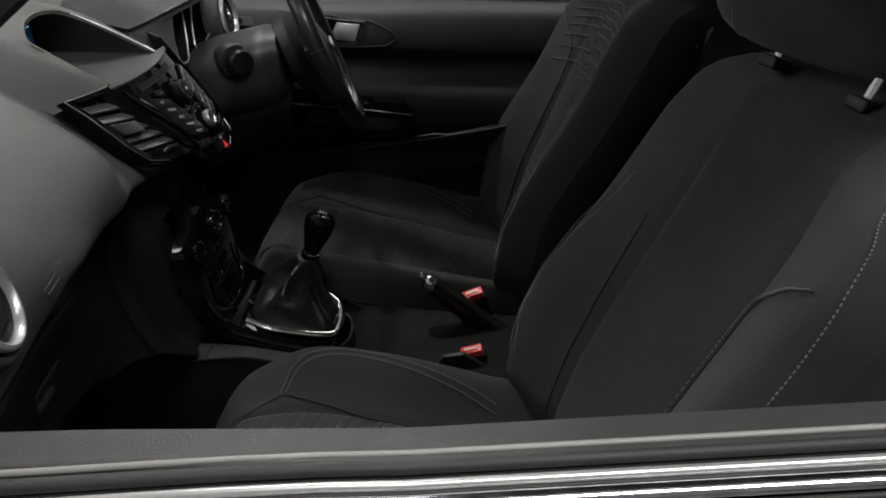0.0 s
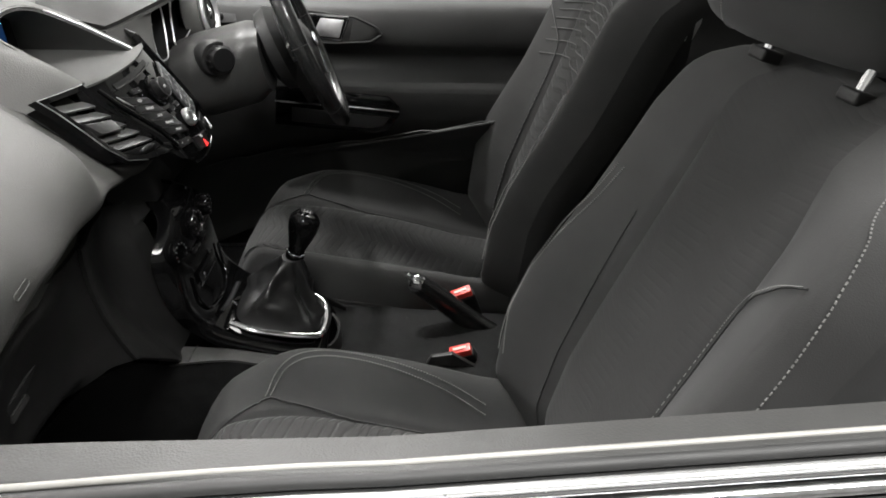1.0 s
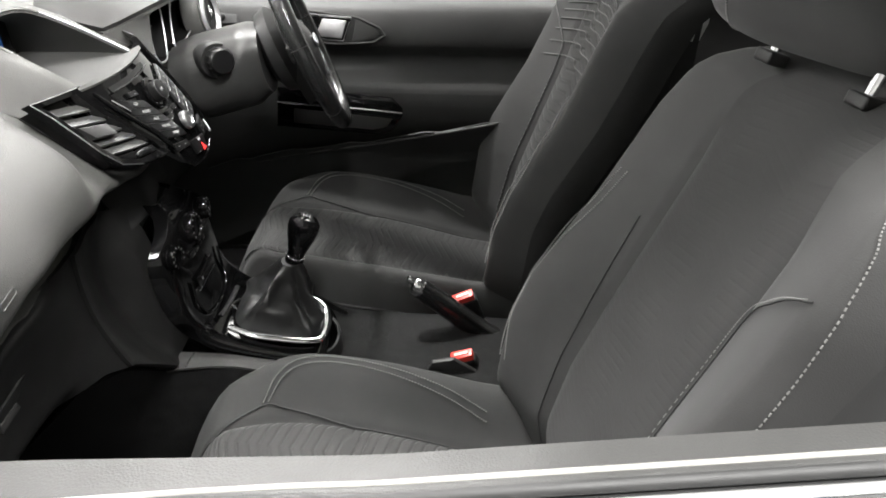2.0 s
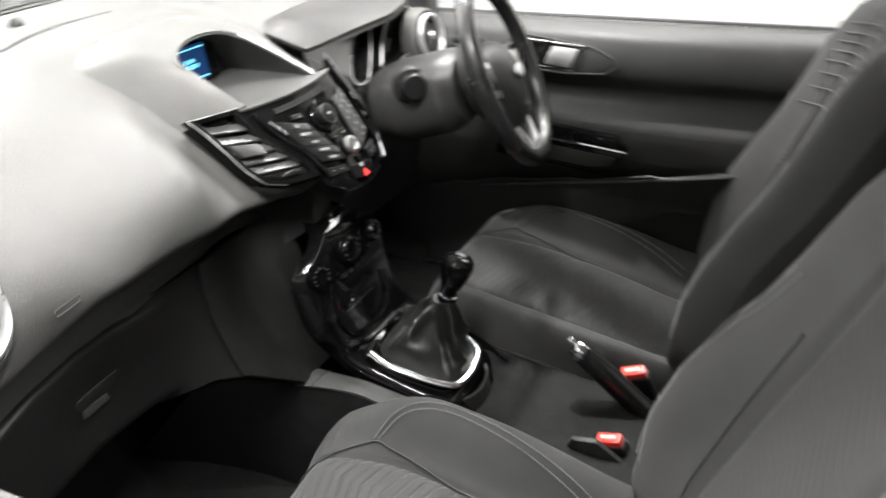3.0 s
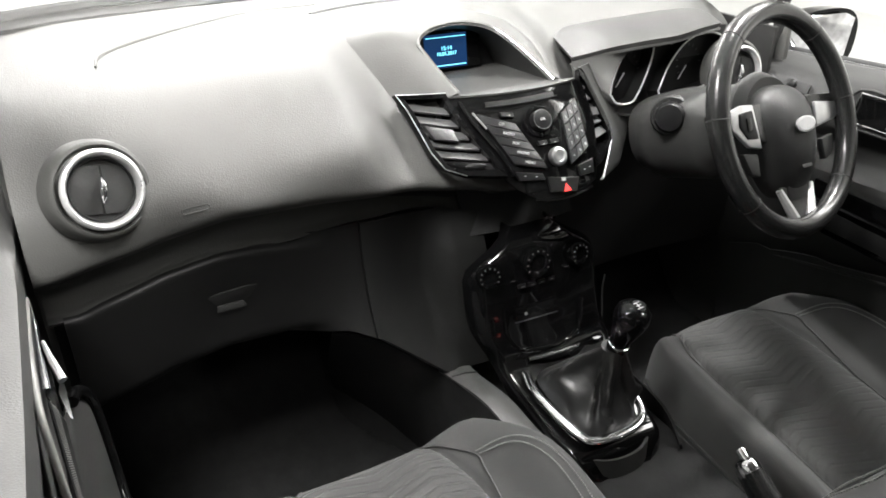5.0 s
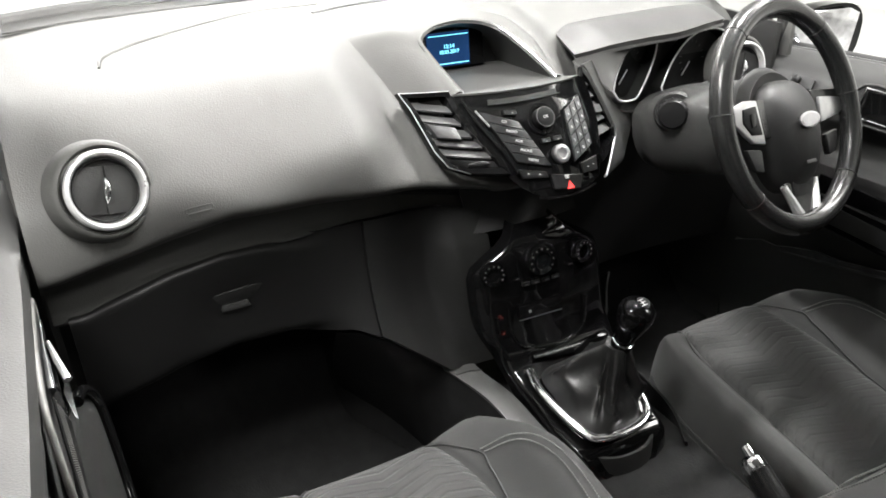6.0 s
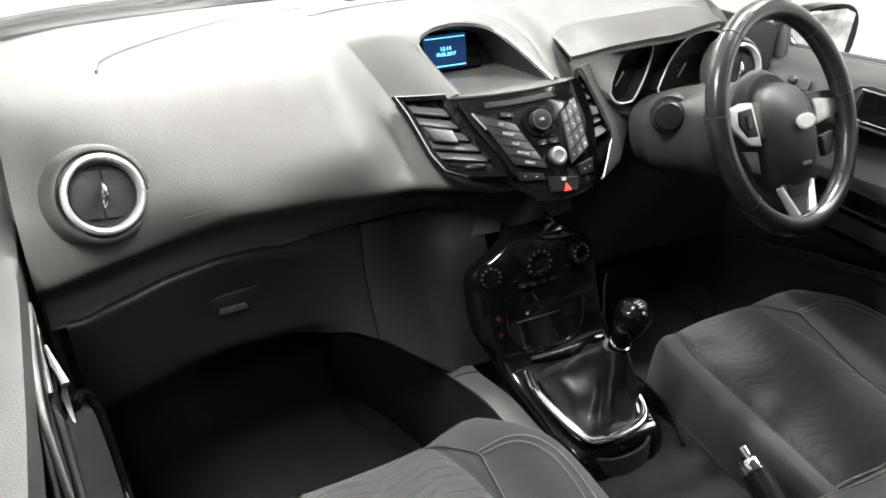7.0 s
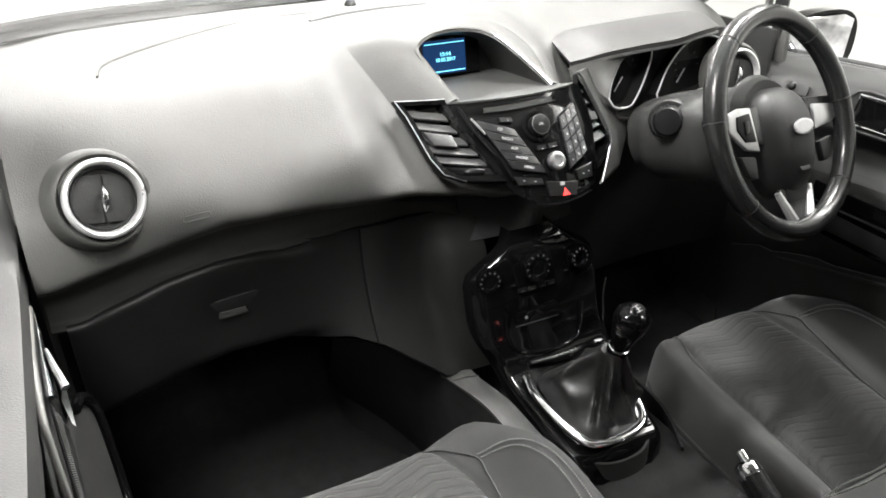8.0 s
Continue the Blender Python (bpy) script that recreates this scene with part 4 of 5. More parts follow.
def centre_vent(s):
    """Slanting centre vent beside the radio; s = -1 passenger's, 1 driver's."""
    t = thing("centre_vent", "slanted air vent with black slats and bright rim", "air vent", "centre vents")
    if s < 0:
        outer = [(-0.2115, 0.9440), (-0.1404, 0.9465), (-0.1303, 0.9110), (-0.0933, 0.8560), (-0.0880, 0.8364), (-0.1471, 0.8415), (-0.1760, 0.8515), (-0.1880, 0.8719), (-0.2020, 0.9245)]
        inner = [(-0.2000, 0.9385), (-0.1475, 0.9400), (-0.1390, 0.9120), (-0.1050, 0.8600), (-0.1020, 0.8490), (-0.1465, 0.8500), (-0.1690, 0.8575), (-0.1795, 0.8735), (-0.1930, 0.9235)]
        slats = (((-0.197, 0.9275), (-0.143, 0.9215)), ((-0.192, 0.9125), (-0.136, 0.9060)), ((-0.186, 0.8975), (-0.127, 0.8905)), ((-0.181, 0.8830), (-0.117, 0.8770)), ((-0.174, 0.8700), (-0.109, 0.8635)))
    else:
        outer = [(0.1077, 0.9505), (0.1232, 0.9341), (0.1466, 0.8611), (0.1402, 0.8416), (0.1108, 0.8340), (0.0780, 0.8266), (0.0760, 0.8565), (0.0985, 0.8870), (0.0980, 0.9378)]
        inner = [(0.1070, 0.9430), (0.1170, 0.9310), (0.1390, 0.8620), (0.1340, 0.8470), (0.1090, 0.8410), (0.0850, 0.8350), (0.0840, 0.8560), (0.1050, 0.8870), (0.1045, 0.9370)]
        slats = tuple(((0.103 - 0.0045 * max(0, i - 2), 0.930 - 0.0165 * i), (0.117 + 0.005 * i, 0.925 - 0.0165 * i)) for i in range(5))

    def outline(path, out):
        pts = []
        for a, b in zip(path, path[1:] + path[:1]):
            pts += [face(*between(a, b, k / 5), out) for k in range(5)]
        return pts
    blend = [between(a, b, 0.2) for a, b in zip(outer, inner)]
    part("rim", loft([outline(outer, -0.006), outline(outer, 0.004), outline(blend, 0.0075), outline(inner, 0.0055), outline(inner, -0.030)], False), GLOSS, t, "gloss black vent rim", 50)
    if s < 0:
        bright = [between(outer[i], inner[i], 0.12) for i in (5, 6, 7, 8, 0, 1)]
        part("bright_line", tube([face(y, z, 0.0066) for a, b in zip(bright, bright[1:]) for y, z in (between(a, b, k / 4) for k in range(5))], 0.0007, 8), SATIN, t, "bright line round the vent")
        part("gloss_blade", tube([face(y, z, 0.0075) for y, z in ((-0.127, 0.934), (-0.1165, 0.909), (-0.090, 0.866), (-0.079, 0.838))], [0.003, 0.0042, 0.0042, 0.003], 8), GLOSS, t, "gloss black blade beside the vent")
    else:
        part("bright_line", tube([face(y, z, 0.004) for y, z in ((0.1425, 0.842), (0.125, 0.832), (0.105, 0.820), (0.085, 0.806))], 0.0016, 8), SATIN, t, "bright line under the vent")
    part("throat", sheet(lambda u, v: face(*between(between(inner[0], inner[1], u), between(inner[6], inner[4], u), 1 - v), -0.031), 8, 10, 0.003), RUBBER, t)
    for a, b in slats:
        bm = sheet(lambda u, v: face(*between(a, b, u), 0.003 - 0.020 * v) + Vector((0, 0, -0.003 + 0.0155 * v)), 8, 4, 0.0028)
        part("slat", bm, SLAT, t, "grey-black vent slat")
    if s < 0:
        key_plate("slider", (-0.1845, 0.9050), (-0.1490, 0.9000), (-0.1455, 0.8860), (-0.1760, 0.8895), 0.008, SLAT, t, "vent slider")
        key_plate("lower_plate", (-0.1690, 0.8625), (-0.1070, 0.8580), (-0.1030, 0.8495), (-0.1500, 0.8515), 0.001, KEY, t)
        part("shut_wheel", lathe([(0.0135, -0.002), (0.0135, 0.003), (0.011, 0.005), (0.002, 0.005)], on_face(-0.130, 0.8550, 0.001) @ Matrix.Diagonal((1.2, 0.36, 1, 1)), 24), KEY, t, "small dark thumbwheel")
    else:
        key_plate("slider", (0.104, 0.899), (0.124, 0.894), (0.126, 0.883), (0.105, 0.888), 0.006, SLAT, t, "vent slider")
        rim = [(0.110, 0.953), (0.127, 0.935), (0.151, 0.861), (0.145, 0.840), (0.116, 0.826), (0.08, 0.806)]
        part("side_fairing", sheet(lambda u, v: face(*spline([(a, b, 0) for a, b in rim], 24)[round(u * 23)].xy, 0.002 - 0.012 * v) + Vector((-0.05 * v, 0.085 * v, -0.008 * v)), 24, 8, 0.003), RECESS, t, "charcoal fairing beside the vent")


centre_vent(-1)
centre_vent(1)
# A chrome bar is added where a glint shows beside the keys.
part("vent_glint", tube([face(-0.1129, 0.9190, 0.008), face(-0.1060, 0.9080, 0.0085), face(-0.1000, 0.8990, 0.008)], 0.0022, 8), CHROME, radio, "chrome bar for the glint beside the keys")

# ---------------------------------------------------------------- console: gloss black column and gear surround
console = thing("centre_console", "gloss black centre console with gear surround", "console")
SPINE = [(-0.385, -0.012, 0.765), (-0.345, -0.012, 0.736), (-0.302, -0.012, 0.706), (-0.286, -0.012, 0.66), (-0.272, -0.010, 0.60), (-0.262, -0.004, 0.55), (-0.243, 0.008, 0.514), (-0.20, 0.004, 0.494), (-0.13, -0.004, 0.478), (-0.065, -0.006, 0.464), (-0.034, -0.006, 0.452)]
spine = spline(SPINE, 61)


def console_half(k):
    return mixed([(0, 0.03), (8, 0.045), (11, 0.062), (13, 0.082), (15, 0.108), (17, 0.130), (19, 0.138), (28, 0.140), (37, 0.125), (48, 0.108), (55, 0.095), (58, 0.08), (60, 0.06)], k)


def console_top(u, v):
    k = 8 + round(v * 52)
    w = 2 * u - 1
    c, h = spine[k], console_half(k)
    roll = max(0, abs(w) - 0.8) / 0.2
    up = step(33, 47.5, k)
    return Vector((c.x - (1 - up) * 1.0 * (w * h) ** 2 - (1 - up) * 0.022 * roll ** 2, c.y + w * h * (1 - 0.04 * roll * roll), c.z - 0.03 * step(52, 60, k) ** 2 - up * 0.035 * roll ** 2 - up * 0.6 * (w * h) ** 2))


part("console_trim", sheet(console_top, 41, 53, 0.006), GLOSS, console, "gloss black console moulding", 60)
# Dark sheet put in for the shaded gap between radio and console.
part("stack_gap_shade", sheet(lambda u, v: Vector((spine[round(v * 9)].x - 0.02 - 0.01 * (2 * u - 1) ** 2, spine[0].y + (2 * u - 1) * 0.105, 0.80 - 0.085 * v)), 12, 10, 0.004), DARK, console, "dark sheet for the shaded gap between radio and console")
part("console_rear", sheet(lambda u, v: (-0.050 + 0.02 * v + 0.016 * (1 - (2 * u - 1) ** 2) - 0.05 * abs(2 * u - 1) ** 3, -0.006 + (2 * u - 1) * 0.088, 0.452 - 0.11 * v), 20, 8, 0.005), TRIM, console, "charcoal rear of the gear plinth")


# The cheek's plastic again, lighter where the ledge catches light.
LEDGE = material("ledge_plastic", (0.036, 0.036, 0.035), 0.45, grain=0.3, scale=500, vary=0.08, spec=0.25)


def plinth(s):
    """The ledge between the gloss moulding and the carpet, level with the stack's cheek at its front."""
    inner = [(-0.312, 0.142, 0.503), (-0.262, 0.142, 0.505), (-0.21, 0.112, 0.480), (-0.13, 0.10, 0.462), (-0.04, 0.075, 0.440)]
    outer = [(-0.312, 0.205, 0.510), (-0.262, 0.190, 0.511), (-0.20, 0.168, 0.502), (-0.13, 0.150, 0.478), (-0.04, 0.110, 0.445)]
    a, b = spline(inner, 31), spline(outer, 31)

    def f(u, v):
        p = a[round(u * 30)].lerp(b[round(u * 30)], v)
        return (p.x, -0.004 + s * p.y, p.z + 0.004 * math.sin(3.14159 * v))
    return f


def flank(s):
    head = spline([(-0.36, 0.36, 0.60), (-0.325, 0.30, 0.590), (-0.31, 0.25, 0.553), (-0.295, 0.20, 0.510), (-0.20, 0.168, 0.496), (-0.13, 0.150, 0.474), (-0.03, 0.108, 0.44)] if s < 0 else
                  [(-0.42, 0.25, 0.50), (-0.39, 0.22, 0.49), (-0.35, 0.19, 0.47), (-0.30, 0.15, 0.46), (-0.22, 0.136, 0.452), (-0.10, 0.125, 0.445), (-0.03, 0.10, 0.43)], 31)
    foot = spline([(-0.66, 0.26, 0.21), (-0.56, 0.22, 0.20), (-0.46, 0.19, 0.20), (-0.36, 0.17, 0.20), (-0.22, 0.16, 0.20), (-0.10, 0.155, 0.20), (-0.03, 0.14, 0.20)], 31)

    def f(u, v):
        a, b = head[round(u * 30)], foot[round(u * 30)]
        p = a.lerp(b, v)
        p.y += 0.012 * math.sin(3.14159 * v)
        return (p.x, 0.0 + s * p.y, p.z)
    return f


for s in (-1, 1):
    if s < 0:
        part("plinth_ledge", sheet(plinth(s), 31, 6, 0.004), LEDGE, console, "grey side ledge of the console")
    part("plinth_flank", sheet(flank(s), 31, 10, 0.004), CARPET, console, "black felt side of the tunnel")
part("ledge_joint", tube([(-0.262, -0.147, 0.5085), (-0.264, -0.168, 0.5130), (-0.266, -0.193, 0.5125)], 0.0010, 6), DARK, console)
part("kick_pad", lathe([(0.022, 0), (0.02, 0.006), (0.012, 0.011), (0.002, 0.012)], facing((-0.425, -0.278, 0.50), (0.5, -1, 0.3)) @ Matrix.Diagonal((1.2, 0.5, 1, 1)), 20), TRIM, console)
DIALMARK = material("dial_mark_grey", (0.045, 0.045, 0.045), 0.5)
# heater controls: three dials on the black column


def console_front(y, z, out=0.0):
    k = min(range(61), key=lambda i: abs(spine[i].z - z))
    c = spine[k]
    return facing((c.x - 1.0 * (y - c.y) ** 2 + out, y, z), (1, 2.0 * (y - c.y), 0.22))


for y, z, r in ((-0.113, 0.668, 0.020), (-0.027, 0.676, 0.026), (0.060, 0.668, 0.020)):
    m = console_front(y, z, 0.004)
    dial = part("heater_dial", lathe([(r, -0.006), (r, 0.006), (r * 0.9, 0.010), (r * 0.6, 0.011), (r * 0.55, 0.008), (0.001, 0.008)], m, 32), GLOSS, console, "black heater dial")
    part("dial_rim", ring(r * 1.05, 0.0008, m @ pose(0, 0, 0.001), 32, 6), GLOSS, dial)
    for i in range(9):
        a = radians(-120 + 30 * i)
        part("dial_mark", box(0.0026, 0.0026, 0.0008, m @ pose(r * 0.8 * math.sin(a), r * 0.8 * math.cos(a), 0.0105, 0, 0, -math.degrees(a)), 0), DIALMARK, dial)
for i in range(4):
    part("heater_key", box(0.015, 0.007, 0.004, console_front(-0.055 + 0.019 * i, 0.640, 0.003), 0.001), KEY, console)
    part("heater_mark", box(0.006, 0.0018, 0.0006, console_front(-0.055 + 0.019 * i, 0.640, 0.0055), 0), DIALMARK, console)
# Chrome slips are added as painted glints on the heater panel.
for y, z, tw in ((-0.070, 0.652, 5), (0.035, 0.652, -5)):
    part("dial_glint", box(0.009, 0.0014, 0.002, console_front(y, z, 0.003) @ pose(0, 0, 0, 0, 0, tw), 0.0006), CHROME, console)
us = part("socket_flap", slab([(-0.042, -0.012), (0.042, -0.012), (0.042, 0.012), (-0.042, 0.012)], 0.003, console_front(-0.03, 0.592, 0.001), 0.0015), GLOSS, console, "small socket flap with bright edge")
part("flap_edge", box(0.084, 0.0016, 0.002, console_front(-0.03, 0.579, 0.003), 0.0005), SATIN, us, "bright lower edge")
for dx in (-0.03, -0.022):
    part("flap_mark", box(0.005, 0.005, 0.0006, console_front(-0.03 + dx, 0.592, 0.0045), 0), SILVER, us)
# open tray in front of the gear lever
pocket = [console_front(y, z, 0.004).translation for y, z in ((-0.088, 0.605), (-0.088, 0.57), (-0.08, 0.545), (-0.06, 0.528), (0.0, 0.522), (0.045, 0.528), (0.062, 0.548), (0.066, 0.585))]
part("pocket_rim", tube(spline(pocket, 30), 0.0028, 8), GLOSS, console, "gloss rim of the open pocket")
part("tray_glint", tube(spline([(-0.240, -0.058, 0.518), (-0.232, -0.02, 0.521), (-0.228, 0.03, 0.523)], 8), 0.005, 8, flat=0.5), KEY, console)
# bright U round the boot
U = spline([(-0.222, -0.077, 0.507), (-0.18, -0.085, 0.499), (-0.12, -0.077, 0.487), (-0.083, -0.067, 0.480), (-0.066, -0.054, 0.477), (-0.059, -0.012, 0.475), (-0.064, 0.032, 0.476), (-0.080, 0.055, 0.480), (-0.115, 0.066, 0.487), (-0.16, 0.072, 0.496)], 60)
part("bright_surround", tube([p + Vector((0, 0, 0.002)) for p in U], 0.0078, 10, flat=0.6), CHROME, console, "polished chrome band round the gear boot")

gear = thing("gear_lever", "black gear lever with leather boot and polished knob", "gear lever")
top = Vector((-0.122, 0.021, 0.594))


def boot_ring(k, n=64):
    """k = 0 at the surround, 1 at the collar."""
    out = []
    for i in range(n):
        a = 6.28318 * i / n
        ex = math.copysign(abs(math.cos(a)) ** 0.5, math.cos(a)) * 0.078
        ey = math.copysign(abs(math.sin(a)) ** 0.55, math.sin(a)) * (0.063 + 0.008 * -math.cos(a))
        base = Vector((-0.142 + ex, -0.007 + ey, 0.488 - 0.22 * ex))
        neck = top + Vector((0.019 * math.cos(a) - 0.004, 0.019 * math.sin(a) - 0.004, 0))
        e = k ** 0.95
        p = base.lerp(neck, e)
        swell = math.sin(3.14159 * k ** 0.8) * step(0, 0.25, k)
        fold = (0.6 - abs(math.sin(2 * a + 0.5 + 0.8 * k))) * swell * 0.034 + (0.5 - abs(math.sin(4.5 * a + 4 * k))) * swell * 0.013
        p += Vector((math.cos(a), math.sin(a), 0.3)) * fold
        p.z = base.z + (neck.z - base.z) * (0.24 * math.sin(min(1, k / 0.3) * 1.5708) + 0.76 * k ** 1.8) + 0.008 * math.sin(3.14159 * k) * math.sin(3 * a + 0.6)
        p += noise.noise_vector(p * 38) * 0.005 * swell
        out.append(p)
    return out


part("boot", loft([boot_ring(i / 24, 72) for i in range(25)]), BOOT, gear, "creased black leather gear boot", 34)
axis = Vector((0.02, 0.006, 0.083)).normalized()
km = facing(top, axis, (0, 1, 0))
part("collar", lathe([(0.0155, -0.006), (0.017, -0.002), (0.017, 0.005), (0.0145, 0.008)], km, 28), GLOSS, gear)
part("collar_band", ring(0.0158, 0.0018, km @ pose(0, 0, 0.009), 28, 8), CHROME, gear, "chrome collar band")
knob = part("knob", lathe([(0.0125, 0.008), (0.0145, 0.018), (0.019, 0.036), (0.0235, 0.054), (0.0255, 0.068), (0.0245, 0.079), (0.019, 0.0865), (0.011, 0.0895), (0.001, 0.0905)], km @ Matrix.Diagonal((1.1, 1.1, 1, 1)), 32), GLOSS, gear, "polished black gear knob")
cap = km @ pose(0.0, 0.003, 0.0898, 14) @ Matrix.Scale(0.8, 4)
part("knob_cap", lathe([(0.0145, -0.002), (0.0145, 0.0), (0.013, 0.001), (0.001, 0.0013)], cap, 28), KEY, knob, "shift pattern cap")
for x in (-0.007, 0, 0.007):
    part("gate_line", box(0.0012, 0.013, 0.0006, cap @ pose(x, 0, 0.0016), 0), WHITE, knob)
part("gate_line", box(0.0152, 0.0012, 0.0006, cap @ pose(0, 0, 0.0016), 0), WHITE, knob)

# tray and hand brake behind the gear lever
tray = thing("console_tray", "charcoal storage tray between the seats", "console tray")
part("tray_floor", box(0.34, 0.17, 0.03, pose(0.135, 0.02, 0.345), 0.006), TRIM, tray)
for y in (-0.062, 0.102):
    part("tray_side", box(0.34, 0.014, 0.16, pose(0.135, y, 0.305), 0.006, 3), TRIM, tray)
part("tray_end", box(0.03, 0.15, 0.10, pose(-0.035, 0.02, 0.34), 0.008, 3), TRIM, tray)
for y in (-0.062, 0.102):
    part("tray_line", tube([(-0.03, y, 0.387), (0.10, y, 0.387), (0.14, y, 0.386)], 0.0022, 6), SATIN, tray, "bright edge of the tray")
part("cup_ring", ring(0.036, 0.004, pose(0.04, 0.02, 0.363), 36, 8), DARK, tray)
part("bracket", slab([(0, 0), (0.12, 0), (0.13, 0.05), (0.07, 0.085), (0.03, 0.075)], 0.012, Matrix.Translation((0.11, -0.045, 0.362)) @ pose(0, 0, 0, 90), 0.004), TRIM, tray, "grey tunnel bracket")

brake = thing("hand_brake", "black hand brake lever with chrome button", "hand brake")
line = spline([(0.33, 0.082, 0.365), (0.27, 0.082, 0.398), (0.22, 0.082, 0.432), (0.16, 0.081, 0.477), (0.112, 0.080, 0.510)], 20)
part("lever", tube(line, [0.028, 0.027, 0.026, 0.0245, 0.023, 0.022, 0.0212, 0.0206, 0.0202, 0.02, 0.02, 0.02, 0.02, 0.02, 0.02, 0.0198, 0.0195, 0.019, 0.0185, 0.018], 16, flat=1.15), LEATHER, brake, "black leather grip")
hm = facing(line[-1], (line[-1] - line[-3]).normalized(), (0, 0, 1)) @ Matrix.Scale(1.18, 4)
part("end_cap", lathe([(0.0152, -0.004), (0.0158, 0.002), (0.0142, 0.012), (0.0095, 0.0165), (0.006, 0.017)], hm, 24), CHROME, brake, "bright chrome end cap")
part("button", lathe([(0.0062, 0.01), (0.0062, 0.026), (0.005, 0.0285), (0.001, 0.029)], hm @ pose(0, 0.004, 0), 18), CHROME, brake, "chrome release button")
part("gaiter", loft([[(0.29 + 0.075 * r * math.cos(a), 0.08 + 0.035 * r * math.sin(a), 0.355 + h) for a in (6.28318 * i / 24 for i in range(24))] for r, h in ((1.0, 0), (0.95, 0.02), (0.8, 0.045), (0.6, 0.062))]), BOOT, brake, "creased black gaiter")


def buckle(x, y, z, lean, label):
    t = thing("belt_buckle", label, "seat belt buckle", "buckles")
    m = Matrix.Translation((x, y, z)) @ pose(0, 0, 0, 12, -24, lean)
    part("stalk", tube([m @ Vector((0.0, 0, -0.14)), m @ Vector((0, 0, -0.045))], 0.011, 10, flat=0.6), DARK, t)
    part("casing", box(0.05, 0.026, 0.07, m @ pose(0, 0, -0.041), 0.006, 3), DARK, t, "black plastic buckle casing")
    rd = part("press_button", box(0.043, 0.020, 0.018, m @ pose(0, 0, -0.002), 0.003), RED, t, "bright red release button")
    part("press_word", box(0.026, 0.006, 0.0008, m @ pose(0, 0, 0.0084), 0), PALE, rd)


buckle(0.203, 0.108, 0.476, 6, "black seat belt buckle with red button beside the driver's seat")
buckle(0.198, -0.028, 0.434, -6, "black seat belt buckle with red button beside the passenger's seat")

# ---------------------------------------------------------------- driver's side of the dash
binnacle = thing("instrument_binnacle", "charcoal hooded binnacle with two dark round gauges", "instrument panel")
LIP = [(-0.455, 0.142, 0.952), (-0.43, 0.157, 0.963), (-0.40, 0.185, 0.978), (-0.372, 0.24, 0.990), (-0.362, 0.29, 0.994), (-0.37, 0.36, 0.999), (-0.40, 0.43, 0.992), (-0.43, 0.46, 0.980), (-0.46, 0.49, 0.95)]
lip = spline(LIP, 40)


def visor(u, v):
    a = lip[round(u * 39)]
    back = Vector((-0.62, 0.20 + 1.1 * (a.y - 0.133), 0.960 + 0.25 * (a.z - 0.98)))
    p = a.lerp(back, v)
    p.z += 0.014 * math.sin(3.14159 * min(1, v * 1.0)) * step(0, 0.25, u) * step(1, 0.75, u)
    return p


VISOR = material("visor_plastic", (0.021, 0.021, 0.0203), 0.5, grain=0.35, scale=520, vary=0.06, spec=0.2)
part("visor", sheet(visor, 40, 20, 0.012), VISOR, binnacle, "charcoal visor over the gauges", 60)


def cowl(u, v):
    """The sloping wall from the visor's lip inward to the gauges, closed below."""
    full = lip + [Vector(p) for p in spline([LIP[-1], (-0.43, 0.49, 0.895), (-0.40, 0.42, 0.862), (-0.38, 0.30, 0.858), (-0.39, 0.20, 0.868), (-0.425, 0.16, 0.90), LIP[0]], 30)][1:]
    p = full[round(u * (len(full) - 1))] + Vector((0, 0, -0.008))
    c = Vector((-0.435, 0.305, 0.925))
    q = Vector((-0.475, c.y + (p.y - c.y) * 0.9, c.z + (p.z - c.z) * 0.82))
    return p.lerp(q, v)


COWL = material("cowl_plastic", (0.05, 0.05, 0.048), 0.4, grain=0.2, scale=520, vary=0.06, spec=0.4)
part("cowl", sheet(cowl, 69, 8, 0.004), COWL, binnacle, "charcoal gauge surround")
part("gauge_board", sheet(lambda u, v: (-0.4215 - 0.25 * (0.866 + 0.112 * v - 0.92) + 0.0, 0.17 + 0.31 * u, 0.866 + (0.07 + 0.042 * step(0.17, 0.26, 0.17 + 0.31 * u)) * v), 30, 10, 0.004), DARK, binnacle, "charcoal board round the gauges")
LEAF_A = [(0.176, 0.901), (0.189, 0.885), (0.218, 0.882), (0.234, 0.892), (0.259, 0.924), (0.277, 0.959), (0.275, 0.980), (0.243, 0.980), (0.210, 0.960), (0.185, 0.925)]
LEAF_B = [(0.283, 0.893), (0.288, 0.881), (0.305, 0.880), (0.402, 0.889), (0.450, 0.908), (0.462, 0.940), (0.445, 0.966), (0.408, 0.977), (0.359, 0.968), (0.316, 0.937)]
POD = material("gauge_black", (0.004, 0.004, 0.004), 0.45, vary=0.1, spec=0.15)


def leaf_line(leaf):
    return spline([(-0.380 - 0.3 * (z - 0.89), y, z) for y, z in leaf + leaf[:1]], 61)[:-1]


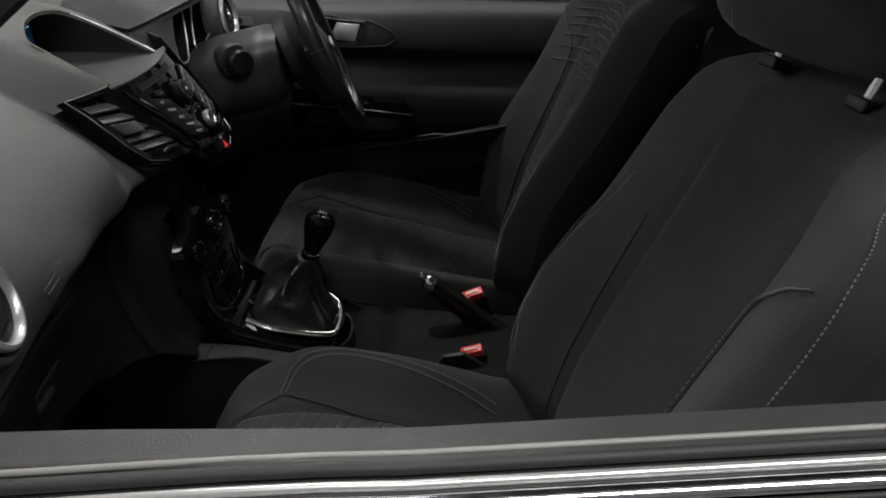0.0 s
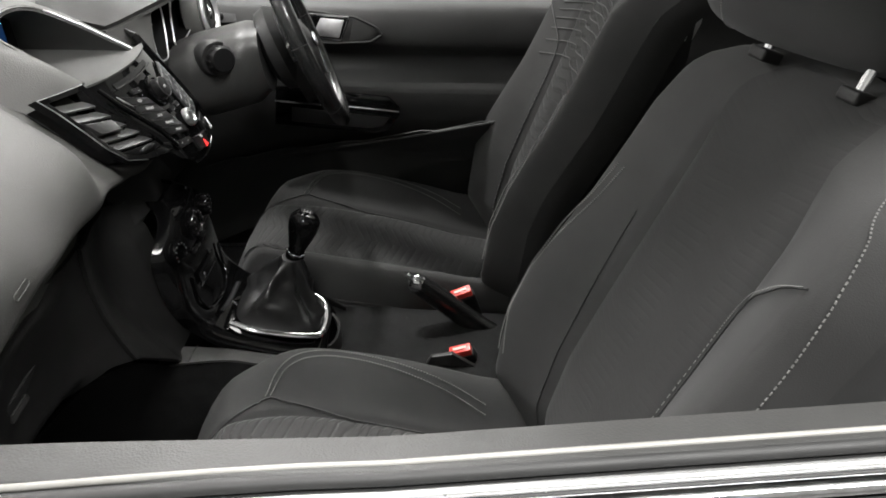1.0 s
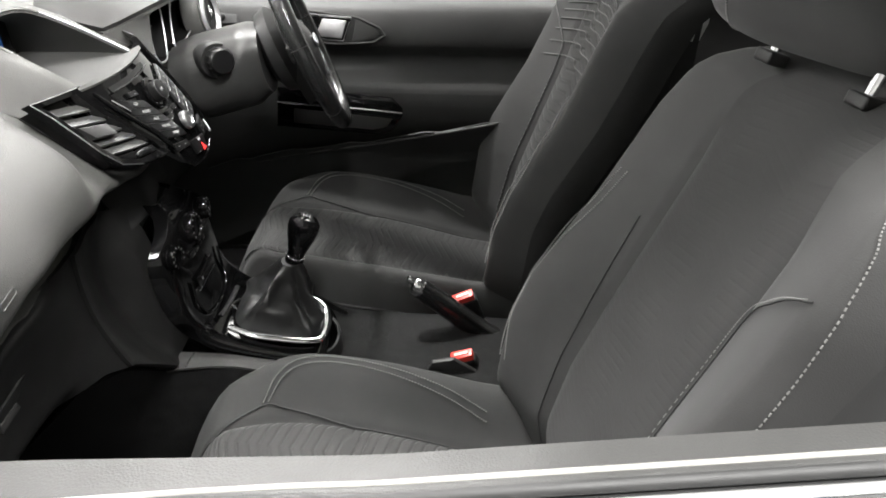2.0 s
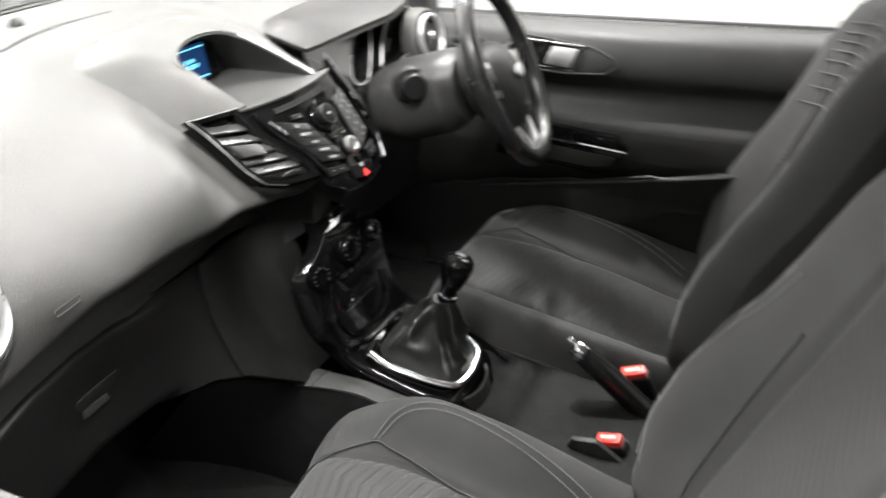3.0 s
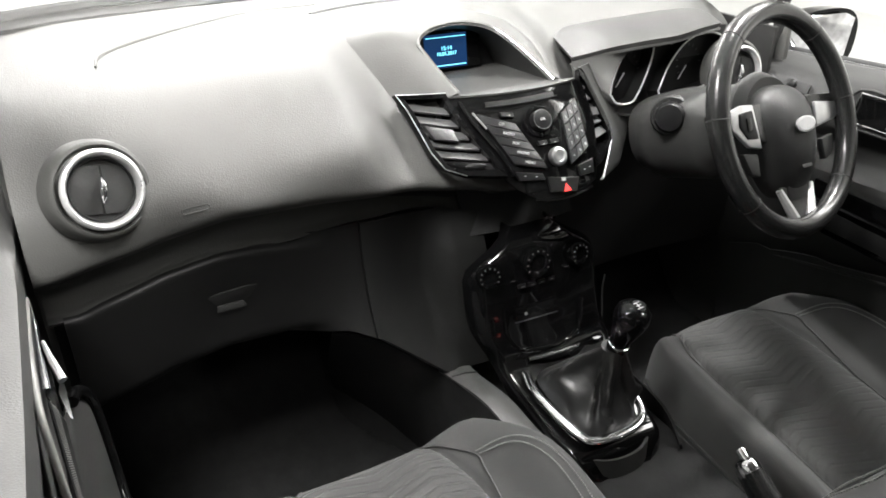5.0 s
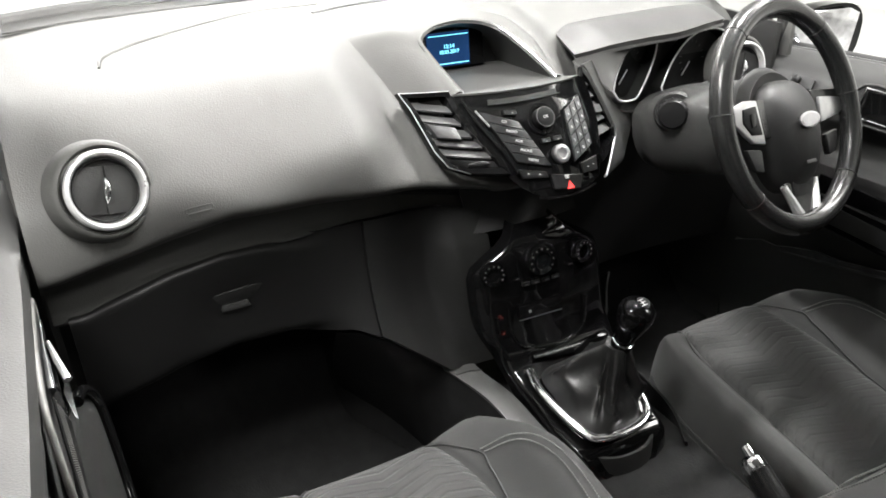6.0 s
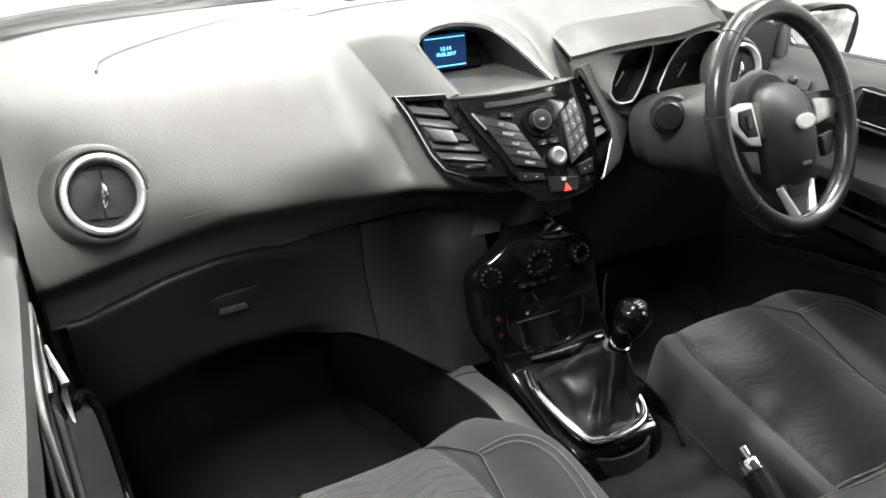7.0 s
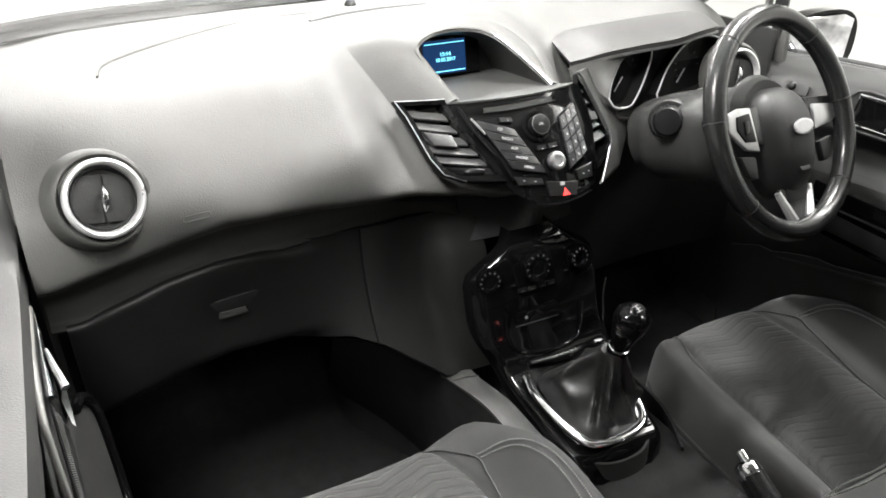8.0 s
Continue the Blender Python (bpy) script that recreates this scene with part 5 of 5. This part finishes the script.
# pale wall between the visor's passenger end and the first gauge
rimline = leaf_line(LEAF_A)
part("gauge_cheek", sheet(lambda u, v: (lip[round(u * 17)] + Vector((-0.004, 0, -0.012))).lerp(rimline[(60 - round(u * 18)) % 60], v), 18, 10, 0.003), COWL, binnacle, "grey wall beside the gauges", 60)
part("gauge_cheek_foot", sheet(lambda u, v: Vector((-0.453, 0.141, 0.940)).lerp(Vector((-0.425, 0.150, 0.868)), u).lerp(rimline[round(10 * u)], v), 8, 8, 0.003), COWL, binnacle, "", 60)
for leaf in (LEAF_A, LEAF_B):
    pts = leaf_line(leaf)
    c = sum(pts, Vector()) / len(pts)
    inner = [c + (p - c) * 0.93 + Vector((-0.026, 0, -0.006)) for p in pts]
    g = part("gauge", loft([[p + Vector((-0.03, 0, -0.008)) for p in pts], pts, [c + (p - c) * 0.96 for p in pts], inner], True), POD, binnacle, "dark leaf-shaped gauge pod")
    part("gauge_rim", tube(pts, 0.0017, 8, True), RINGSILVER, g, "thin bright gauge rim")
    m = facing(c + Vector((-0.0225, 0.006, 0)), (1, -0.05, 0.25))
    for i in range(11):
        a = radians(-120 + 21 * i)
        part("gauge_mark", box(0.0014, 0.005, 0.0008, m @ pose(0.026 * math.sin(a), 0.032 * math.cos(a), 0.0, 0, 0, -math.degrees(a)), 0), DIALMARK, g)
    part("needle", box(0.0024, 0.03, 0.002, m @ pose(-0.016, -0.016, 0.002, 0, 0, -40), 0.0006), SILVER, g, "pale gauge needle")

lower = thing("knee_panel", "dark lower panel under the steering column", "dash panel")
part("panel", sheet(lambda u, v: (-0.435 - 0.05 * v - 0.02 * math.sin(3.14159 * u), 0.135 + 0.5 * u, 0.80 - 0.33 * v), 16, 12, 0.008), DARK, lower)
part("fuse_lid", box(0.16, 0.09, 0.006, facing((-0.462, 0.5, 0.70), (1, 0, -0.2)), 0.004), TRIM, lower, "small dark lid in the knee panel")

SHROUD = material("shroud_plastic", (0.026, 0.026, 0.0254), 0.40, grain=0.3, scale=520, vary=0.08, spec=0.3)
column = thing("steering_column", "charcoal steering column shroud with stalks", "steering column")
ca, cb = Vector((-0.375, 0.305, 0.842)), Vector((-0.215, 0.308, 0.888))


def shroud_ring(k, n=28):
    c = ca.lerp(cb, k)
    out = []
    for i in range(n):
        a = 6.28318 * i / n
        r = 1 - 0.16 * step(0.8, 1.0, k) - 0.1 * step(0.25, 0, k)
        hy = (0.096 - 0.020 * k) * r
        hz = (0.048 + 0.008 * k if math.sin(a) > 0 else 0.105 - 0.012 * k) * r
        out.append(c + Vector((0.25 * hz * math.sin(a) * -1, hy * math.copysign(abs(math.cos(a)) ** 0.85, math.cos(a)), hz * math.copysign(abs(math.sin(a)) ** 0.85, math.sin(a)))))
    return out


part("shroud", loft([shroud_ring(i / 16) for i in range(17)]), SHROUD, column, "charcoal column shroud", 50)
sm = facing((-0.292, 0.232, 0.883), (0.62, -0.76, 0.2))
part("stalk_boss", lathe([(0.034, -0.03), (0.034, 0.0), (0.031, 0.004), (0.022, 0.003)], sm, 32), DARK, column, "black stalk boss")
part("stalk_knob", lathe([(0.023, 0.0), (0.0245, 0.008), (0.0245, 0.024), (0.021, 0.029), (0.002, 0.03)], sm, 28), KEY, column, "ribbed black stalk end")
for i in range(14):
    a = 6.28318 * i / 14
    part("stalk_rib", box(0.003, 0.002, 0.016, sm @ pose(0.0245 * math.cos(a), 0.0245 * math.sin(a), 0.016, 0, 0, math.degrees(a)), 0.0005), DARK, column)
part("far_stalk", tube([(-0.27, 0.39, 0.885), (-0.26, 0.42, 0.892), (-0.255, 0.445, 0.896)], [0.008, 0.009, 0.011], 12), DARK, column, "black column stalk")

# ---------------------------------------------------------------- steering wheel
wheel = thing("steering_wheel", "black leather steering wheel with silver spoke trims", "steering wheel")
WC = Vector((-0.139, 0.320, 0.910))
WM = facing(WC, (0.881, 0.140, 0.453)) @ pose(0, 0, 0, 0, 0, -5)


def w(x, y, z=0.0):
    return WM @ Vector((x, y, z))


R = 0.167
bm = tube([w(R * math.cos(6.28318 * i / 96), R * math.sin(6.28318 * i / 96)) for i in range(96)],
          0.0166, 16, True)
part("rim", bm, LEATHER, wheel, "black leather rim")
for a in (0.12, 3.02, 0.9, 2.25, 3.85, 5.55):
    part("rim_seam", ring(0.0166, 0.0007, Matrix.Translation(w(R * math.cos(a), R * math.sin(a))) @ facing((0, 0, 0), WM.to_3x3() @ Vector((-math.sin(a), math.cos(a), 0)), (1, 0, 0)), 20, 6), DARK, wheel)


HM = WM @ pose(0.018, 0, 0)


def hub(x, y, z=0.0):
    return HM @ Vector((x, y, z))


def pad_ring(k, n=40):
    """Airbag cover: a rounded shield, bulging towards the driver."""
    r = math.cos(k * 1.45)
    out = []
    for i in range(n):
        a = 6.28318 * i / n
        x = 0.074 * math.copysign(abs(math.cos(a)) ** 0.75, math.cos(a)) * (1 - 0.22 * max(0, -math.sin(a)))
        y = (0.080 if math.sin(a) > 0 else 0.100) * math.copysign(abs(math.sin(a)) ** 0.75, math.sin(a))
        out.append(hub(x * r + 0.005, y * r - 0.020, -0.034 + 0.05 * math.sin(k * 1.45) * 0.95))
    return out


part("airbag_cover", loft([[hub(*(HM.inverted() @ p).xy, -0.05) for p in pad_ring(0)]] + [pad_ring(i / 10) for i in range(11)]), DARK, wheel, "charcoal airbag cover", 50)
part("hub_back", lathe([(0.05, -0.085), (0.078, -0.072), (0.086, -0.05), (0.074, -0.034), (0.02, -0.03)], HM, 32), DARK, wheel)
bd = HM @ pose(0.005, -0.010, 0.0138)
part("badge", slab([(0.0265 * math.cos(6.28318 * i / 32), 0.0125 * math.sin(6.28318 * i / 32)) for i in range(32)], 0.003, bd, 0.001), SATIN, wheel, "bright oval badge")
part("badge_field", slab([(0.0225 * math.cos(6.28318 * i / 32), 0.0095 * math.sin(6.28318 * i / 32)) for i in range(32)], 0.0006, bd @ pose(0, 0, 0.003)), SILVER, wheel)
part("cover_mark", box(0.026, 0.006, 0.001, HM @ pose(0.005, -0.074, 0.0075, -14), 0.0005), DARK, wheel)
for s in (-1, 1):
    sp = slab([(s * 0.058, -0.028), (s * 0.165 - 0.018, 0.0), (s * 0.168 - 0.018, 0.03), (s * 0.062, 0.035)], 0.014, HM @ pose(0, 0, -0.024), 0.005)
    spoke = part("spoke", sp, LEATHER, wheel, "black side spoke")
    if s > 0:
        part("spoke_trim", slab([(0.07, -0.02), (0.125, -0.012), (0.15, 0.0), (0.15, 0.014), (0.075, 0.022)], 0.008, HM @ pose(0, 0, -0.013), 0.003), SATIN, spoke, "satin silver spoke trim")
    else:
        part("spoke_trim", slab([(s * 0.083, -0.034), (s * 0.112, -0.028), (s * 0.150, 0.004), (s * 0.145, 0.03), (s * 0.118, 0.036), (s * 0.09, 0.034)], 0.008, HM @ pose(0, 0, -0.013), 0.003), SATIN, spoke, "satin silver spoke trim")
        part("switch_pad", slab([(s * 0.092, -0.018), (s * 0.116, -0.016), (s * 0.132, 0.004), (s * 0.128, 0.024), (s * 0.098, 0.026)], 0.006, HM @ pose(0, 0, -0.008), 0.002), KEY, spoke, "black switch pad")
        part("switch_key", box(0.011, 0.02, 0.003, HM @ pose(s * 0.112, 0.005, -0.0015), 0.001), GLOSS, spoke)
    part("lower_pod", slab([(s * 0.09, -0.075), (s * 0.11, -0.07), (s * 0.125, -0.035), (s * 0.088, -0.04)], 0.012, HM @ pose(0, 0, -0.022), 0.004), DARK, spoke)
low = part("lower_spoke", slab([(-0.042, -0.10), (0.042, -0.10), (0.012, -0.172), (-0.016, -0.172)], 0.006, HM @ pose(0, 0, -0.02), 0.003), SHROUD, wheel, "dark lower spoke with bright edges")
for s in (-1, 1):
    part("spoke_edge", tube([hub(s * 0.043, -0.104, -0.016), hub(s * 0.030, -0.135, -0.012), hub(s * 0.014, -0.170, -0.008)], [0.0055, 0.0075, 0.009], 8), RINGSILVER, low, "bright edge of the lower spoke")
part("spoke_foot", tube([hub(-0.014, -0.170, -0.008), hub(0, -0.173, -0.008), hub(0.014, -0.170, -0.008)], 0.009, 8), RINGSILVER, low)
part("spoke_bridge", box(0.05, 0.07, 0.01, HM @ pose(0, -0.09, -0.016), 0.003), DARK, low)

# ---------------------------------------------------------------- seats


def stitches(points, size=0.0011, gap=0.45):
    """A row of short threads along points."""
    bm = bmesh.new()
    for a, b in zip(points, points[1:]):
        d = Vector(b) - Vector(a)
        tube([Vector(a), Vector(a) + d * (1 - gap)], size, 5, bm=bm)
    return bm


QUILT = fabric("quilt_cloth", (0.085, 0.085, 0.083))


def seat(cx, dx, outer, girth, turn, lean, label):
    """A front seat; outer is the side of the door: -1 or 1."""
    t = thing("front_seat", label, "car seat", "front seats")
    RIB = fabric("ribbed_cloth", (0.04, 0.04, 0.0395), 1.0 if outer < 0 else 0.7, cx)
    # Backrest cloth is a darker copy: the backrest's shade is put into its colour.
    SHADED_BACK = fabric("shaded_back_cloth", (0.026, 0.026, 0.0256), 0.12 if outer < 0 else 1.0, cx, 0.0155 if outer < 0 else 0.027)
    x0, length = -0.262 + dx, 0.575

    def wide(s, side):
        rnd = 0.50 if side != outer else 0.70
        inner = 0.78 if outer > 0 and side < 0 else 1.0
        return inner * 0.295 * (rnd + (1 - rnd) * (1 - (1 - min(s / 0.40, 1)) ** 2.2)) * (1 - 0.06 * step(0.5, 1, s))

    def top(s, q):
        """Height of the cushion at s from front to back and q across, -1 to 1."""
        a = abs(q)
        z = 0.464 - 0.07 * s + 0.012 * math.sin(3.14159 * min(1, s * 1.2))
        z += 0.042 * step(0.46, 0.80, a) * (0.25 + 0.75 * step(0.02, 0.3, s)) * (1 + 0.5 * s)
        z -= 0.085 * max(0, (a - 0.82) / 0.18) ** 2.2
        z -= 0.11 * max(0, (0.12 - s) / 0.12) ** 2.2
        z -= 0.006 * math.exp(-((a - 0.47) / 0.025) ** 2) + 0.008 * math.exp(-((s - 0.47) / 0.018) ** 2) * (1 - step(0.42, 0.5, a))
        return z

    def at(s, q):
        return Vector((x0 + length * s - (0.035 if outer > 0 else -0.02) * (1 - q * q) * (1 - s) ** 2, cx + q * wide(s, -1 if q < 0 else 1), top(s, q)))

    def zone(q0, q1, s0=0.0, s1=1.0, nu=40, nv=40):
        return sheet(lambda u, v: at(s0 + (s1 - s0) * u, q0 + (q1 - q0) * v), nu, nv, 0.004)
    part("cushion_middle", zone(-0.47, 0.47), RIB, t, "ribbed charcoal cloth cushion", 70)
    for s in (-1, 1):
        part("cushion_bolster", zone(s * 0.47, s * 1.0), CLOTH, t, "charcoal cloth side bolster", 70)
        # skirt below the bolster
        part("cushion_side", sheet(lambda u, v: at(0.0 + u, s) + Vector((0.01 * v if u < 0.05 else 0, -s * 0.03 * v, -0.13 * v)), 30, 8, 0.004), CLOTH, t)
        part("side_shield", sheet(lambda u, v: at(0.08 + 0.92 * u, s) + Vector((0, -s * 0.028, -0.12 - 0.10 * v)), 16, 4, 0.006), DARK, t, "dark plastic seat shield")
        part("piping", tube([at(0.08 + 0.9 * i / 30, s * 0.992) + Vector((0, 0, 0.001)) for i in range(31)], 0.003, 6), CLOTH, t)
        for off in (0.0, 0.045) if outer < 0 or s == outer else ():
            plan = [(0.20 + 0.3 * off, 0.58), (0.235 + 0.4 * off, 0.72 - 0.4 * off), (0.31 + 0.3 * off, 0.80 - 0.9 * off), (0.43, 0.82 - off), (0.58, 0.79 - off), (0.74, 0.73 - off), (0.86, 0.66 - off)]
            q = [at(p.x, s * p.y) + Vector((0, 0, 0.0035)) for p in spline([(a, b, 0) for a, b in plan], 110)]
            part("stitching", stitches(q), THREAD, t, "pale grey twin stitching")
        groove = [at(p.x, s * p.y) + Vector((0, 0, 0.0015)) for p in spline([(0.03, 0.40, 0), (0.10, 0.48, 0), (0.20, 0.57, 0), (0.26, 0.54, 0), (0.36, 0.50, 0), (0.5, 0.475, 0), (0.9, 0.47, 0)], 60)]
        part("seam", tube(groove, 0.0016, 6), RUBBER, t, "dark seam")
    part("cushion_front", sheet(lambda u, v: at(0, -1 + 2 * u) + Vector((0.025 * v, 0, -0.12 * v)), 30, 8, 0.004), CLOTH, t)
    part("seat_base", box(0.46, 0.40, 0.14, pose(x0 + 0.28, cx, 0.27), 0.02), DARK, t, "dark seat frame and runners")

    # backrest: b from foot to head, q across
    fx = [(0.36, 0.335), (0.48, 0.318), (0.60, 0.338), (0.75, 0.382), (0.91, 0.432), (1.02, 0.466), (1.10, 0.492)]

    def bwide(b):
        return mixed([(0, 0.25), (0.2, 0.285), (0.45, 0.287), (0.7, 0.285), (0.84, 0.283), (0.92, 0.272), (0.97, 0.25), (1.0, 0.195)], b) * girth

    def front(b, q):
        z = 0.36 + (0.742 if outer < 0 else 0.725) * b
        a = abs(q)
        x = mixed(fx, z) + dx - lean * b * b
        fwd = mixed([(0, 0.03), (0.15, 0.07), (0.35, 0.085), (0.45, 0.085), (0.55, 0.07), (0.65, 0.055), (0.75, 0.047), (0.85, 0.04), (0.93, 0.028), (1, 0.012)], b)
        x -= fwd * step(0.40, 0.92, a)
        x += 0.075 * max(0, (a - 0.86) / 0.14) ** 2.2
        x += 0.05 * max(0, (b - 0.93) / 0.07) ** 2
        x += 0.007 * math.exp(-((a - 0.47) / 0.03) ** 2) * step(0.92, 0.8, b)
        return Vector((x, cx + q * bwide(b) * (0.84 if outer > 0 and q < 0 else 1), z))

    def bzone(q0, q1, nu=48, nv=30, b0=0.0, b1=1.0):
        return sheet(lambda u, v: front(b0 + (b1 - b0) * u, q0 + (q1 - q0) * v), nu, nv, 0.004)
    part("back_middle", bzone(-0.47, 0.47), SHADED_BACK, t, "ribbed charcoal cloth backrest", 70)
    for s in (-1, 1):
        part("back_bolster", bzone(s * 0.47, s), CLOTH, t, "charcoal cloth backrest bolster", 70)
        part("back_side", sheet(lambda u, v: front(u, s) + Vector((0.075 * v, -s * 0.02 * v * v, -0.01 * v)), 40, 8, 0.004), CLOTH, t)
        def along(path, n, lift=0.0035):
            return [front(p.x, s * p.y) + Vector((-lift, 0, 0.0012)) for p in spline([(bb, qq, 0) for bb, qq in path], n)]
        if s != outer:
            for off in (0.0, 0.05):
                part("stitching", stitches(along([(0.22, 0.86 - off), (0.31, 0.90 - off), (0.41, 0.91 - off), (0.53, 0.90 - off), (0.63, 0.85 - off), (0.72, 0.81 - off)], 100)), THREAD, t, "pale grey twin stitching")
            part("seam", tube(along([(0.08, 0.5), (0.16, 0.52), (0.4, 0.53), (0.66, 0.57)], 60, 0.0008), 0.0009, 6), RUBBER, t, "dark seam")
        else:
            part("stitching", stitches(along([(0.3, 0.94), (0.5, 0.955), (0.61, 0.96), (0.76, 0.952), (0.9, 0.925), (0.97, 0.88)], 90), 0.001), THREAD, t, "pale grey seam stitching")
            low = along([(0.12, 0.52), (0.3, 0.52), (0.5, 0.515), (0.65, 0.515), (0.715, 0.525), (0.752, 0.56), (0.78, 0.64), (0.815, 0.75), (0.845, 0.88)], 90, 0.002)
            part("seam", tube(low, 0.001, 6), RUBBER, t, "dark seam")
            part("stitching", stitches([p + Vector((-0.002, -s * 0.004, 0)) for p in low], 0.0006), THREAD, t, "grey seam stitching")
    # quilted lines across the shoulders, each with a small step in the middle
    for b in (0.74, 0.782, 0.82, 0.852, 0.878, 0.902, 0.925, 0.95) if outer > 0 else ():
        near = -0.72 if b > 0.8 else -0.5
        plan = spline([(b - 0.045, 0.70, 0), (b - 0.022, 0.42, 0), (b - 0.004, 0.14, 0), (b - 0.016, 0.06, 0), (b - 0.010, -0.25, 0), (b - 0.022, -0.48, 0), (b - 0.040, near, 0)], 40)
        part("quilt_line", tube([front(p.x, p.y) + Vector((-0.0016, 0, 0.0006)) for p in plan], 0.0013, 6), QUILT, t, "pale quilted line across the backrest")
    part("back_shell", sheet(lambda u, v: front(u, -1 + 2 * v) + Vector((0.075 + (0.035 - 0.6 * lean) * (1 - (2 * v - 1) ** 2), -0.02 * (2 * v - 1), -0.012)) - Vector((0.075 * max(0, (abs(2 * v - 1) - 0.86) / 0.14) ** 2.2, 0, 0)), 30, 20, 0.008), DARK, t, "dark seat back shell")
    part("back_top", sheet(lambda u, v: front(1.0, -1 + 2 * u).lerp(front(1.0, -1 + 2 * u) + Vector((0.08, 0, -0.012)), v) + Vector((0, 0, 0.012 * math.sin(3.14159 * v))), 16, 8, 0.004), CLOTH, t)

    # head restraint on two posts
    hx, hz = 0.515 + dx - lean, 1.074 + (0.026 if outer < 0 else 0.0)
    hy = cx - 0.045 * outer
    tm = Matrix.Translation((hx, hy, hz)) @ pose(0, 0, 0, 0, 0, turn)
    for s in (-1, 1):
        y = s * 0.077
        part("post_sleeve", box(0.032, 0.030, 0.016, tm @ pose(0, y, 0.0, 0, 12, 0), 0.004, 3), DARK, t, "black post sleeve")
        part("post", tube([tm @ Vector((0, y, 0.0)), tm @ Vector((0.022, y, 0.1))], 0.0064, 14), CHROME, t, "chrome headrest post")
    hm_ = tm @ pose(0.004, 0.01, 0.116, 0, 8, 1.2 * turn)

    def head_ring(k, n=36):
        """k from 0 to 1 across the rest, side to side."""
        e = 2 * k - 1
        r = (1 - abs(e) ** 3.2) ** 0.42 if abs(e) < 1 else 0.0
        out = []
        for i in range(n):
            a = 6.28318 * i / n
            x = 0.066 * r * math.copysign(abs(math.cos(a)) ** 0.8, math.cos(a))
            z = 0.098 * (0.35 + 0.65 * r) * math.copysign(abs(math.sin(a)) ** 0.8, math.sin(a))
            out.append(hm_ @ Vector((x + 0.014 * e * e - 0.01 * math.sin(a), 0.162 * e * (1 - 0.06 * math.sin(a)), z)))
        return out
    hr = part("headrest", loft([head_ring(0.004 + 0.992 * i / 22) for i in range(23)]), CLOTH, t, "charcoal cloth head restraint", 70)
    for k in (0.19, 0.81):
        q = head_ring(k, 120)
        part("stitching", stitches([p + (p - hm_.translation).normalized() * 0.001 for p in q[30:91]], 0.0009), THREAD, hr, "pale grey stitching")
    return t


seat(-0.375, 0.0, -1, 1.0, 15, 0.0, "charcoal cloth passenger seat with pale stitching beside the door")
seat(0.36, 0.0, 1, 0.9, 0, 0.035, "charcoal cloth driver's seat with ribbed middle behind the wheel")

# belt tongue hanging at the driver's pillar
tongue = thing("belt_tongue", "bright steel seat belt tongue hanging on black webbing", "seat belt")
part("webbing", sheet(lambda u, v: (0.69 + 0.02 * u + 0.045 * v, 0.637 - 0.03 * u, 1.38 - 0.9 * u), 12, 3, 0.0015), RUBBER, tongue, "black webbing")
part("plate", slab([(-0.012, -0.03), (0.012, -0.03), (0.026, 0.012), (0.026, 0.03), (-0.026, 0.03), (-0.026, 0.012)], 0.004, facing((0.735, 0.625, 0.928), (0.3, -1, 0)), 0.001), RINGSILVER, tongue, "bright steel tongue")

# rear bench, closing the cabin behind the front seats
bench = thing("rear_seat", "charcoal cloth rear bench", "car seat")
part("bench_cushion", sheet(lambda u, v: (0.85 + 0.48 * u, -0.68 + 1.28 * v, 0.50 - 0.05 * u - 0.12 * max(0, 0.15 - u) / 0.15), 12, 16, 0.12), CLOTH, bench)
part("bench_back", sheet(lambda u, v: (1.26 + 0.14 * u, -0.68 + 1.28 * v, 0.45 + 0.55 * u), 12, 16, 0.1), CLOTH, bench)
